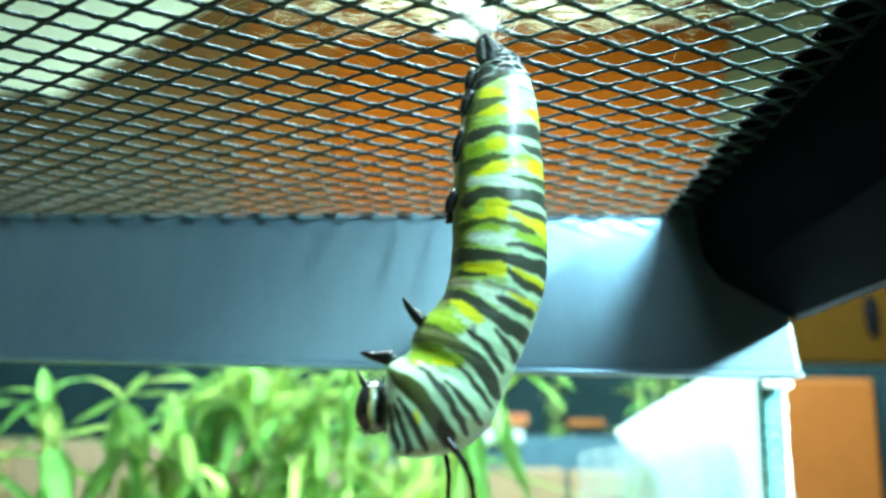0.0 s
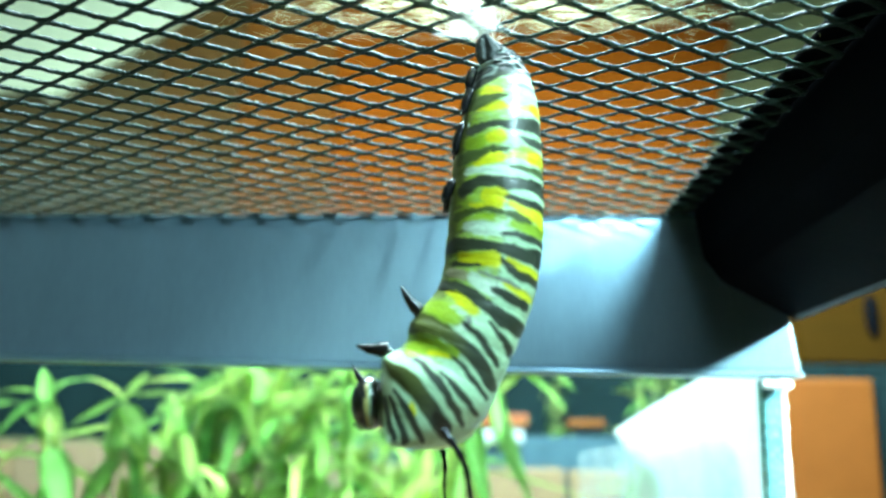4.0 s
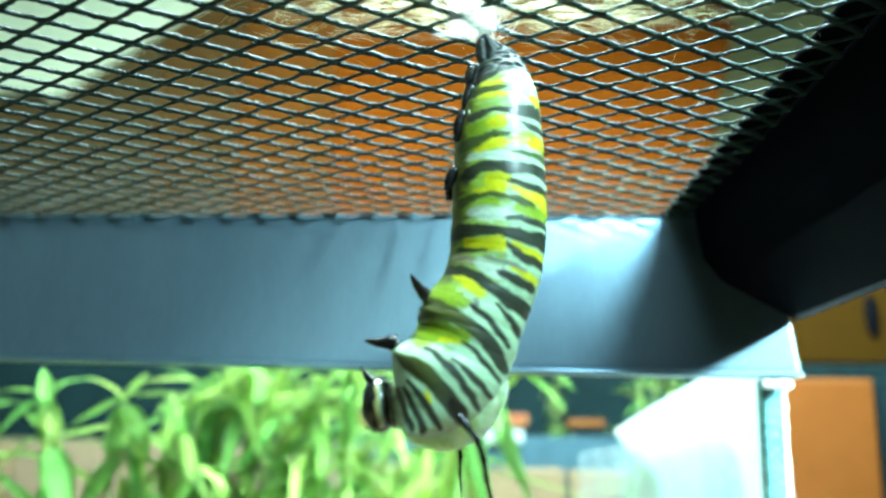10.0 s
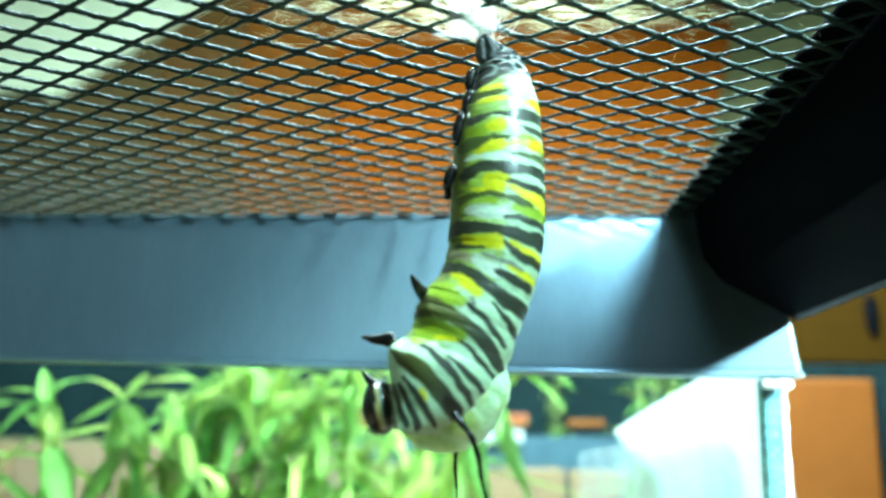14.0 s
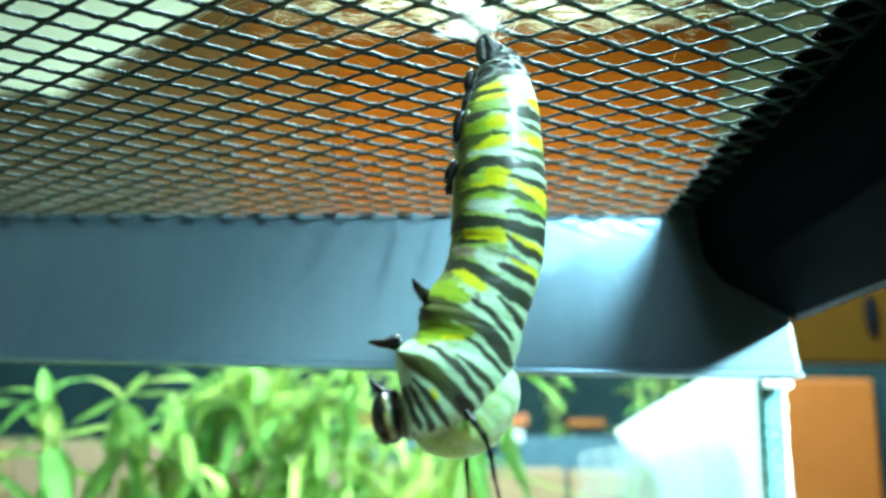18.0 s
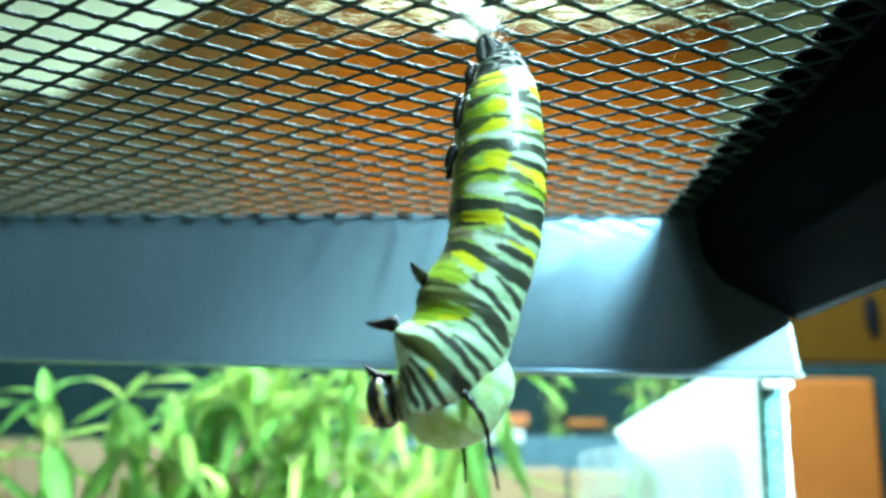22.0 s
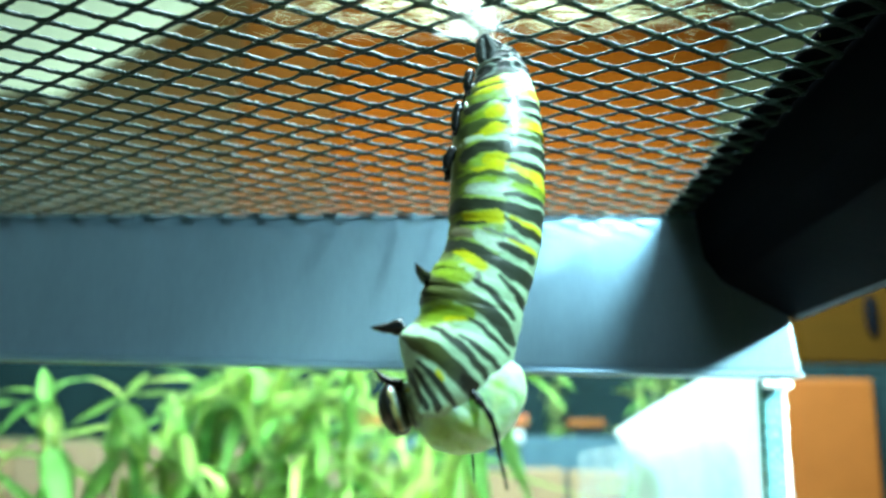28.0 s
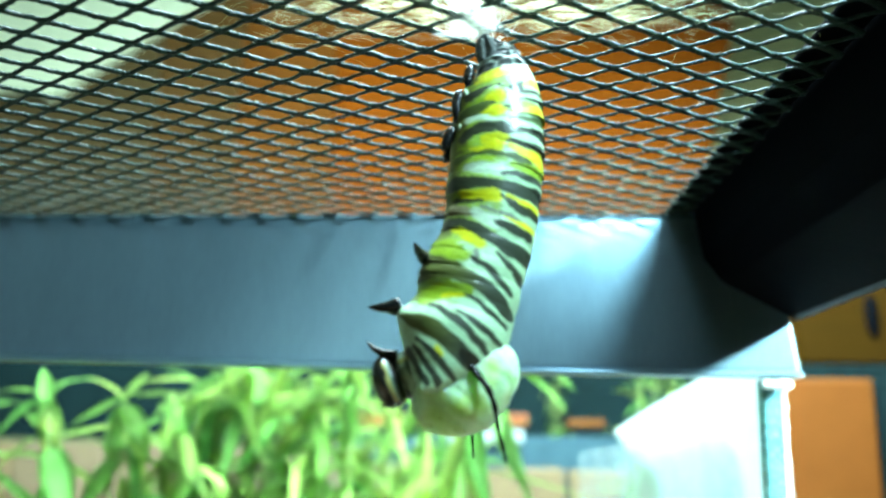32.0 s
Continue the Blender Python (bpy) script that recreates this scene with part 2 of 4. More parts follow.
# wooden unit at the tank's end
unit = thing("orange_box", (0, 0.35, 0), "orange painted wooden box beside the glass tank", "box")
part("panel", slab([(0.121, 0.0), (0.163, 0.0), (0.1795, 0.2915), (0.121, 0.2915)], 0, 0.05, 0.002), RUST, unit)
part("edge_post", box(0.1802, 0.2, 0.004, 0.05, 0.0, 0.2915, 0.002), TEAL, unit)
shelf = thing("ochre_board", (0, 0.36, 0.2915), "ochre wooden board with a dark knot on the orange box", "board")
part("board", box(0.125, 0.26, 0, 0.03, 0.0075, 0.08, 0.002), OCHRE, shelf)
part("batten", box(0.125, 0.26, -0.002, 0.03, 0.0, 0.007, 0.001), TEAL, shelf)
knot = bmesh.new()
bmesh.ops.create_uvsphere(knot, u_segments=16, v_segments=10, radius=1, matrix=Matrix.Translation((0.188, 0.0, 0.03)) @ Matrix.Diagonal((0.0035, 0.002, 0.011, 1)))
smooth(part("knot", knot, RAIL, shelf, "dark oval knot"))

# ---- the tank ----
TURN = 2.27
tank = thing("glass_tank", (0.034, 0.1243, 0.0), "glass tank with a grey plastic top frame, seen from inside", "tank", turn=TURN)
part("frame_bar", slab([(-0.26, 0.2782), (-0.118, 0.2753), (-0.058, 0.2741), (-0.03, 0.2734), (0.0188, 0.2728), (0.0185, 0.276), (0.0178, 0.285), (0.0165, 0.3005), (0.0, 0.3005), (-0.0002, 0.2997), (-0.26, 0.2997)], 0.0, 0.004, 0.0006), FRAME, tank, "grey plastic frame bar")
# added shallow swelling, shaped to catch light at the bar's right end
bulge = bmesh.new()
grid = []
for i in range(25):
    grid.append([])
    for j in range(17):
        x, up = 0.001 + 0.0171 * i / 24, j / 16
        d = ease(i / 24 - 0.7 * up, 0.05, 0.6)
        grid[-1].append(bulge.verts.new((x - 0.0006 * up * i / 24, 0.0004 - 0.0003 * (1.1 - up) * d * d * (3 - 2 * d), 0.2729 + 0.0106 * up)))
for i in range(24):
    for j in range(16):
        bulge.faces.new((grid[i][j], grid[i + 1][j], grid[i + 1][j + 1], grid[i][j + 1]))
bmesh.ops.solidify(bulge, geom=list(bulge.faces), thickness=-0.0009)
bmesh.ops.recalc_face_normals(bulge, faces=bulge.faces)
smooth(part("corner_bulge", bulge, FRAME, tank, "shallow grey swelling added to catch light"))
part("frame_lip", slab([(-0.26, 0.2774), (-0.118, 0.2745), (-0.058, 0.2733), (-0.03, 0.2726), (0.0188, 0.272), (0.0188, 0.2727), (-0.03, 0.2733), (-0.058, 0.274), (-0.118, 0.2752), (-0.26, 0.2781)], -0.0008, 0.004, 0.0002), FRAME, tank)
pane = part("back_pane", slab([(-0.26, 0.004), (0.0, 0.004), (0.0147, 0.273), (-0.03, 0.2736), (-0.058, 0.2743), (-0.118, 0.2755), (-0.26, 0.2784)], 0.001, 0.004), GLASS, tank)
pane.visible_shadow = False
part("pane_edge", slab([(-0.002, 0.004), (0.001, 0.004), (0.0155, 0.2718), (0.0125, 0.2718)], 0.0005, 0.0045, 0.0003), AQUA, tank, "dark teal polished glass edge")
bead = bmesh.new()
for k in range(90):
    z = 0.2 + 0.0712 * k / 89
    x = 0.0011 + 0.0149 * (z - 0.004) / 0.2674 + 0.00025 * noise.noise(Vector((z * 900, 0, 0)))
    bmesh.ops.create_icosphere(bead, subdivisions=1, radius=0.00055 + 0.0002 * noise.noise(Vector((z * 1500, 3, 0))), matrix=Matrix.Translation((x, 0.0012 + 0.0003 * noise.noise(Vector((z * 700, 7, 0))), z)))
# this top row also stands in for glare on the pane
for k in range(16):
    bmesh.ops.create_icosphere(bead, subdivisions=1, radius=0.00075 + 0.0003 * noise.noise(Vector((k * 1.7, 3, 0))), matrix=Matrix.Translation((0.012 + 0.00027 * k, -0.0013, 0.2707 + 0.0003 * noise.noise(Vector((k * 0.9, 9, 0))))))
smooth(part("sealant", bead, WHITE, tank, "lumpy white bead of sealant"))
part("bottom", box(-0.26, 0.018, -0.2, 0.005, 0.0, 0.0039), GLASS, tank)

# added strip that covers the brightly lit top edge of the bar
part("edge_cover", box(-0.26, 0.0148, -0.0004, 0.003, 0.2994, 0.29985), NAVY, tank, "added dark strip over the bar's lit top edge")

# ---- the lid ----
lid = thing("screen_lid", (0.034, 0.1243, 0.3), "black expanded-metal screen lid with a black plastic side rail", "lid", turn=TURN - 1.2)
rail = slab([(0.003, 0.0), (0.004, -0.008), (0.0068, -0.0122), (0.0174, -0.0181), (0.0192, -0.0181), (0.0192, 0.004), (0.003, 0.004)], -0.2, -0.0004, 0.0004)
part("side_rail", rail, RAIL, lid, "black plastic side rail")
# added shinier, lighter rod that gives the rail's edge its sheen
smooth(part("lower_edge", tube([(0.0186, -0.2 + 0.0499 * k, -0.0176) for k in range(5)], 0.0011, 12), GLOSS, lid, "rounded glossy lower edge of the rail"))
part("inner_lip", box(-0.0012, 0.0029, -0.2, 0.0038, 0.0007, 0.0015, 0.0003), RAIL, lid, "black lip over the edge of the mesh")
part("corner_plate", box(0.0031, 0.019, -0.0002, 0.0038, 0.0007, 0.0018, 0.0003), RAIL, lid)
# unseen flange added to keep light off part of the bar
part("shade_flange", box(0.0193, 0.026, -0.2, 0.004, -0.0005, 0.003, 0.0006), RAIL, lid)


def strand(j, rnd):
    """One zigzag strand of the expanded metal; it meets the next ones at every bend."""
    W, S, turn = 0.00658, 0.00417, radians(1.07)
    c, s = math.cos(turn), math.sin(turn)
    pts = []
    for i in range(-44, 10):
        a, b = i * W / 2, (j + (i + j) % 2) * S / 2
        p = Vector((0.01448 + a * c - b * s, 0.06755 + a * s + b * c, 0.3))
        if p.y < 0.1287 + 0.0396 * (p.x - 0.034) and p.x < 0.0378:
            pts.append((p, (i + j) % 2))
        elif pts:
            break
    if len(pts) < 2:
        return
    verts, faces, up = [], [], Vector((0, 0, 1))
    rows = []
    for k, (p, far) in enumerate(pts):
        for q in (-1, 1):
            if not 0 <= k + q < len(pts):
                continue
            way = (pts[k + q][0] - p).normalized()
            rows.append((p + way * 0.00075 * (1 if q == 1 else 1), way * q, 1.0))
            if q == -1:
                rows.append((p + Vector((0, (-0.00016 if far else 0.00016), 0)), Vector((1, 0, 0)), 1.1))
        if k + 1 < len(pts):
            way = (pts[k + 1][0] - p).normalized()
            for f in (0.32, 0.44, 0.56, 0.68):
                # the paint is lumpy
                rows.append((p.lerp(pts[k + 1][0], f) + Vector((0, rnd.gauss(0, 0.00002), rnd.gauss(0, 0.00004))), way, rnd.uniform(0.82, 1.06)))
    for at, way, k in rows:
        side = way.cross(up).normalized()
        tilt = 0.3 if way.y > 0.1 else -0.35 if way.y < -0.1 else 0.0
        out, top = side * math.cos(tilt) + up * math.sin(tilt), up * math.cos(tilt) - side * math.sin(tilt)
        w, h = 0.0003 * k * rnd.uniform(0.94, 1.08), (0.00016 if way.y < -0.1 else 0.00018) * rnd.uniform(0.94, 1.08)
        for u, v in ((-1, -0.5), (-0.6, -1), (0.6, -1), (1, -0.5), (1, 0.6), (0.6, 1), (-0.6, 1), (-1, 0.6)):
            verts.append(at + out * (u * w) + top * (v * h))
    for r in range(len(rows) - 1):
        for k in range(8):
            a, b = r * 8, r * 8 + 8
            faces.append((a + k, a + (k + 1) % 8, b + (k + 1) % 8, b + k))
    n = len(verts)
    faces += [tuple(range(7, -1, -1)), tuple(range(n - 8, n))]
    me = bpy.data.meshes.new("strand")
    inv = lid.matrix_world.inverted()
    me.from_pydata([inv @ v for v in verts], [], faces)
    me.materials.append(WIRE)
    ob = new("strand", me)
    ob.parent = lid
    smooth(ob)


strand_rnd = random.Random(7)
for j in range(-26, 32):
    strand(j, strand_rnd)

# ---- silk on the mesh ----
ANCHOR = Vector((0.00064, 0.06447, 0.3))


def density(x, y):
    """How much silk lies on the mesh, by the distance from the tuft."""
    dx, dy = (x - ANCHOR.x + 0.001) / (0.012 if x < ANCHOR.x else 0.017), (y - ANCHOR.y + 0.0075) / 0.0052
    return math.exp(-(dx * dx + dy * dy) * 0.9)


def silk_web():
    rnd = random.Random(11)
    bm = bmesh.new()
    for _ in range(900):
        x = ANCHOR.x + rnd.gauss(0.0015, 0.0135)
        y = ANCHOR.y + rnd.gauss(-0.0062, 0.0042)
        if abs(x - ANCHOR.x) > 0.03 or y > ANCHOR.y + 0.004:
            continue
        a = rnd.gauss(rnd.choice((0.55, -0.55, 0.1)), 0.3)
        r = rnd.choice((0.000004, 0.000005, 0.000008))
        pts = [Vector((x, y, 0.3 - rnd.uniform(-0.0002, 0.00035)))]
        for _ in range(rnd.randint(3, 6)):
            a += rnd.gauss(0, 0.12)
            step = rnd.uniform(0.0004, 0.0011)
            pts.append(pts[-1] + Vector((math.cos(a) * step, math.sin(a) * step, rnd.gauss(0, 0.00004))))
        tube(pts, r, 4, bm)
    return bm


def silk_film():
    """The thin film between the strands, gently crumpled."""
    bm = bmesh.new()
    grid = []
    for i in range(91):
        grid.append([])
        for j in range(41):
            x, y = ANCHOR.x - 0.03 + 0.06 * i / 90, ANCHOR.y - 0.022 + 0.025 * j / 40
            z = 0.3 + 0.00022 * noise.noise(Vector((x * 420, y * 1500, 0.4))) + 0.0001 * noise.noise(Vector((x * 1400, y * 2600, 3.4)))
            grid[-1].append(bm.verts.new((x, y, z)))
    for i in range(90):
        for j in range(40):
            bm.faces.new((grid[i][j], grid[i + 1][j], grid[i + 1][j + 1], grid[i][j + 1]))
    return bm


web = tagged(thing("silk_web", tuple(ANCHOR), "wispy white silk threads spun over the mesh", "silk"), kind="stuff")
threads = part("threads", silk_web(), WISP, web)
film = smooth(part("film", silk_film(), FILM, web))
dense = film.data.attributes.new("dense", "FLOAT", "POINT")
for k, v in enumerate(film.data.vertices):
    d = density(v.co.x, v.co.y) * (0.75 + 0.9 * noise.noise(Vector((v.co.x * 230, v.co.y * 330, 1.7))))
    dense.data[k].value = min(0.62, max(0.0, 0.85 * d - 0.04))
for ob in (threads, film):
    ob.data.transform(Matrix.Translation(-ANCHOR))


def silk_pad():
    """A dense tuft of fibres that hangs from the mesh and holds the tail."""
    rnd = random.Random(5)
    bm = bmesh.new()
    for _ in range(800):
        a, rad = rnd.uniform(0, 2 * math.pi), abs(rnd.gauss(0, 0.9))
        top = Vector((math.cos(a) * 0.0021 * rad - 0.0012, math.sin(a) * 0.0019 * rad - 0.0034, 0.0001 + rnd.uniform(-0.0002, 0.0002)))
        low = Vector((math.cos(a) * 0.0008 * rad - 0.0003, math.sin(a) * 0.001 * rad - 0.0013, -0.0003 - rnd.uniform(0, 0.0005)))
        if rnd.random() < 0.4:
            # a plume of fibres that runs back along the mesh
            low = top
            top = low + Vector((rnd.gauss(-0.0006, 0.0004), rnd.uniform(-0.004, -0.001), 0.0001))
        mid = (top + low) / 2 + Vector((rnd.gauss(0, 0.0002), rnd.gauss(0, 0.0002), rnd.gauss(0, 0.0001)))
        tube([top, mid, low], [0.000006, 0.00001, 0.000007], 4, bm)
    return bm


def silk_core():
    """Matted silk: three thin crumpled layers."""
    bm = bmesh.new()
    for layer, (cx, cy, rx, ry) in enumerate(((-0.0006, -0.0022, 0.0026, 0.0023), (-0.0013, -0.0062, 0.0013, 0.0034), (-0.0026, -0.0018, 0.003, 0.001))):
        rings = []
        for r in range(9):
            ring = []
            for k in range(40):
                a = 2 * math.pi * k / 40
                edge = 1 + 0.3 * noise.noise(Vector((math.cos(a) * 2.2, math.sin(a) * 2.2, layer * 5))) + 0.2 * noise.noise(Vector((math.cos(a) * 6, math.sin(a) * 6, layer * 3)))
                q = max(r, 0.02) / 8 * edge
                x, y = cx + math.cos(a) * rx * q, cy + math.sin(a) * ry * q
                ring.append(bm.verts.new((x, y, -0.0007 - 0.0001 * layer + 0.00018 * noise.noise(Vector((x * 2200, y * 2200, layer))))))
            rings.append(ring)
        for a, c in zip(rings, rings[1:]):
            for k in range(40):
                bm.faces.new((a[k], a[(k + 1) % 40], c[(k + 1) % 40], c[k]))
    return bm


pad = thing("silk_button", tuple(ANCHOR), "bright white tuft of silk that holds the tail", "silk")
core = smooth(part("pad", silk_core(), MATTED, pad))
thick = core.data.attributes.new("dense", "FLOAT", "POINT")
for k in range(len(core.data.vertices)):
    # dense in the middle of each layer and frayed at its rim
    thick.data[k].value = min(0.98, 2.2 * (1 - (k // 40) % 9 / 8) ** 1.3) * (0.6 if k >= 720 else 1.0)
tagged(part("tuft", silk_pad(), SILK, pad), kind="stuff")


# ---- plants ----
def leaf(length, width, droop, seed):
    """A lance-shaped leaf along +x with a folded midrib and a drooping tip."""
    rnd = random.Random(seed)
    bm = bmesh.new()
    rows = []
    n = 9
    wave = rnd.uniform(-0.5, 0.5)
    for i in range(n + 1):
        t = i / n
        w = width * (math.sin(math.pi * min(1, t * 0.93 + 0.05)) ** 0.8) * (1 - 0.35 * t)
        x, z = length * t * (1 - 0.12 * droop * t), -droop * length * 0.5 * t * t
        rows.append([bm.verts.new((x, s * w * 0.5, z + abs(s) * w * 0.16 + 0.04 * w * math.sin(9 * t + wave + s))) for s in (-1, -0.5, 0, 0.5, 1)])
    for a, b in zip(rows, rows[1:]):
        for k in range(4):
            bm.faces.new((a[k], b[k], b[k + 1], a[k + 1]))
    bmesh.ops.solidify(bm, geom=list(bm.faces), thickness=0.0003)
    return bm


LEAVES = []
for k in range(10):
    keep = smooth(part("leaf", leaf(1.0, 0.1 + 0.05 * (k % 3) if k < 6 else 0.28 + 0.04 * (k - 6), 0.2 + 0.2 * (k % 6), k), LEAF))
    LEAVES.append(keep.data)
    bpy.data.objects.remove(keep)


def plant(x, y, height, seed, size):
    rnd = random.Random(seed)
    ob = thing("milkweed_plant", (x, y, 0.0), "bright green milkweed plant with long narrow leaves", "plant", "plants behind the tank")
    lean = Vector((rnd.uniform(-0.06, 0.06), rnd.uniform(-0.04, 0.04), 0))
    lean = lean * (0.2 if x > 0.01 else 0.3 if x < -0.07 else 1.0)
    if -0.05 < x < 0.01:
        lean.x = -abs(lean.x)
    droop = 0.8 if x < -0.07 else 0.62
    pts = [Vector((lean.x * t * t * height * 4, lean.y * t * t * height * 4, height * t)) for t in (i / 10 for i in range(11))]
    smooth(part("stem", tube(pts, [0.0018 - 0.0015 * i / 10 for i in range(11)], 8), STEM, ob))
    a = rnd.uniform(0, 3)
    t = 0.6
    while t < 1.0:
        at = pts[min(10, int(t * 10))].lerp(pts[min(10, int(t * 10) + 1)], t * 10 % 1)
        for flip in (0, math.pi):
            me = rnd.choice(LEAVES[4:] if x < -0.085 else LEAVES[:7])
            lf = new("leaf", me)
            lf.parent = ob
            big = 1.1 * size * rnd.uniform(0.75, 1.15) * (1.1 - 0.45 * max(0, t - 0.75) * 4)
            lf.matrix_basis = Matrix.Translation(at) @ Euler((rnd.gauss(0, 0.3), rnd.uniform(0.1, 1.4) if rnd.random() < droop else rnd.uniform(-1.3, -0.2), a + flip + rnd.gauss(0, 0.2))).to_matrix().to_4x4() @ Matrix.Diagonal((big, big, big, 1))
        a += math.pi / 2 + rnd.gauss(0, 0.25)
        t += rnd.uniform(0.014, 0.024)
    for k in range(5):
        # a bunch of young leaves at the tip
        lf = new("leaf", rnd.choice(LEAVES[:8]))
        lf.parent = ob
        big = size * rnd.uniform(0.45, 0.75)
        lf.matrix_basis = Matrix.Translation(pts[-1]) @ Euler((rnd.gauss(0, 0.3), rnd.uniform(-0.9, 0.9), a + k * 1.26)).to_matrix().to_4x4() @ Matrix.Diagonal((big, big, big, 1))
    pot = bmesh.new()
    for r0, r1, z1, z2 in ((0.02, 0.027, 0.0005, 0.045), (0.03, 0.03, 0.045, 0.055)):
        bmesh.ops.create_cone(pot, cap_ends=True, segments=24, radius1=r0, radius2=r1, depth=z2 - z1, matrix=Matrix.Translation((0, 0, (z1 + z2) / 2)))
    smooth(part("pot", pot, CLAY, ob, "terracotta pot"))
    return ob


PLANTS = (
    (-0.15, 0.22, 0.268, 1, 0.025), (-0.172, 0.25, 0.272, 12, 0.028), (-0.118, 0.235, 0.277, 2, 0.028), (-0.108, 0.225, 0.274, 31, 0.03), (-0.097, 0.22, 0.274, 3, 0.028),
    (-0.09, 0.245, 0.276, 10, 0.036), (-0.076, 0.24, 0.279, 4, 0.04), (-0.066, 0.205, 0.277, 5, 0.038), (-0.055, 0.225, 0.283, 6, 0.04),
    (-0.045, 0.25, 0.287, 7, 0.042), (-0.036, 0.205, 0.279, 8, 0.042), (-0.034, 0.23, 0.283, 9, 0.034), (-0.036, 0.215, 0.279, 13, 0.033),
    (-0.026, 0.255, 0.289, 14, 0.026), (-0.058, 0.27, 0.287, 15, 0.046), (-0.072, 0.275, 0.282, 16, 0.04), (-0.035, 0.28, 0.292, 17, 0.03),
    (-0.044, 0.215, 0.272, 25, 0.044), (-0.043, 0.26, 0.282, 26, 0.038), (-0.06, 0.24, 0.275, 27, 0.042), (-0.034, 0.235, 0.272, 28, 0.028),
    (0.018, 0.452, 0.303, 18, 0.017), (0.034, 0.452, 0.302, 20, 0.017), (0.06, 0.35, 0.297, 22, 0.022), (0.078, 0.36, 0.3, 24, 0.026), (0.092, 0.37, 0.304, 29, 0.028))
for x, y, h, seed, size in PLANTS:
    plant(x, y, h, seed, size)

# small things on the ledge behind
pack = thing("low_shelf", (0.0, 0.42, 0.0), "low dark blue shelf with an orange edge and white packs", "shelf")
part("edge", box(-0.075, 0.0255, -0.002, 0.02, 0.2712, 0.2778, 0.001), PAINT, pack, "orange front edge")
part("edge", box(0.0475, 0.0675, -0.002, 0.02, 0.2708, 0.2752, 0.001), RUST, pack, "dull orange front edge")
part("white_strip", box(-0.02, 0.0225, -0.003, 0.0, 0.2622, 0.2692, 0.001), MIST, pack, "white strip")
part("upright", box(0.016, 0.0215, -0.004, 0.0005, 0.0, 0.2515, 0.001), MIST, pack, "pale upright strip")
part("body", box(-0.08, 0.1, 0.001, 0.02, 0.0, 0.2703 - 0.0045, 0.001), NAVY, pack)
sheet = thing("glare_sheet", (0.0, 0.2, 0.0), "white sheet in place of lamp glare, with a cloudy lower fold behind the glass", "sheet")
# the white slab and its slanting edge stand in for lamp glare
part("film", slab([(0.046, 0.0), (0.0775, 0.0), (0.079, 0.281), (0.0615, 0.2802), (0.0585, 0.2785), (0.0445, 0.2708), (0.0375, 0.2665), (0.0345, 0.2642), (0.0375, 0.2605), (0.045, 0.2535)], 0.0, 0.003, 0.0008), WHITE, sheet)
fold = bmesh.new()
grid = []
for i in range(25):
    grid.append([])
    for j in range(25):
        u, v = i / 24, j / 24
        top = 0.2645 - 0.006 * (1 - u) ** 2.5 + 0.0008 * noise.noise(Vector((u * 7, 0, 0)))
        x = 0.0245 + 0.04 * u + 0.001 * noise.noise(Vector((u * 3, v * 4, 2)))
        grid[-1].append(fold.verts.new((x, -0.004 - 0.012 * v + 0.0025 * noise.noise(Vector((u * 5, v * 12, 5))), top - 0.2 * v)))
for i in range(24):
    for j in range(24):
        fold.faces.new((grid[i][j], grid[i][j + 1], grid[i + 1][j + 1], grid[i + 1][j]))
bmesh.ops.solidify(fold, geom=list(fold.faces), thickness=0.0004)
fold = smooth(part("lower_fold", fold, CLOUDY, sheet, "cloudy see-through lower fold"))
haze = fold.data.attributes.new("dense", "FLOAT", "POINT")
for k, v in enumerate(fold.data.vertices):
    haze.data[k].value = 0.2 + 0.75 * ease(v.co.x + 0.004 * noise.noise(v.co * 120), 0.026, 0.056)


# ---- the caterpillar ----
# ring by ring from the tail down: ventral and dorsal edge in millimetres from the silk button, as x and z
EDGES = np.array([[-0.67, -0.23, 0.66, -0.52], [-0.1, -1.83, 2.18, -1.79], [-0.6, -3.42, 3.37, -2.92], [-1.15, -5.46, 4.29, -5.12], [-1.95, -8.31, 4.86, -7.98], [-2.73, -11.89, 5.11, -12.03], [-3.05, -15.73, 5.31, -16.07], [-3.15, -19.03, 5.44, -19.88], [-3.2, -21.71, 5.33, -23.26], [-3.45, -24.34, 4.73, -26.66], [-4.1, -26.41, 3.66, -29.48], [-5.8, -28.49, 2.57, -31.94], [-6.63, -29.79, 1.95, -33.3], [-6.81, -30.99, 1.2, -34.93], [-7.75, -31.73, 0.4, -36.74], [-8.83, -32.32, -0.53, -38.05], [-8.91, -33.3, -1.98, -39.17], [-8.87, -34.61, -3.65, -39.68], [-8.79, -35.9, -5.48, -39.69], [-8.61, -37.23, -7.12, -39.24]])
TIMES = [0.0, 0.5, 1.0, 1.5, 2.0, 2.5, 3.0, 3.5, 5.5, 6.0, 6.5, 7.0, 7.5, 8.0, 8.5, 9.0, 9.5, 10.0, 10.5, 11.0, 11.5, 12.0, 12.5, 13.0, 13.5, 14.0, 14.5, 16.5, 17.0, 17.5, 18.0, 18.5, 19.0, 19.5, 20.0, 20.5, 21.0, 21.5, 22.0, 22.5, 23.0, 23.5, 24.0, 24.5, 25.0, 25.5, 27.5, 28.0, 28.5, 29.0, 29.5, 30.0, 30.5, 31.0, 31.5, 32.0]
NODES = [0, 3, 5, 6.5, 8.5, 10.5, 12, 13.4]
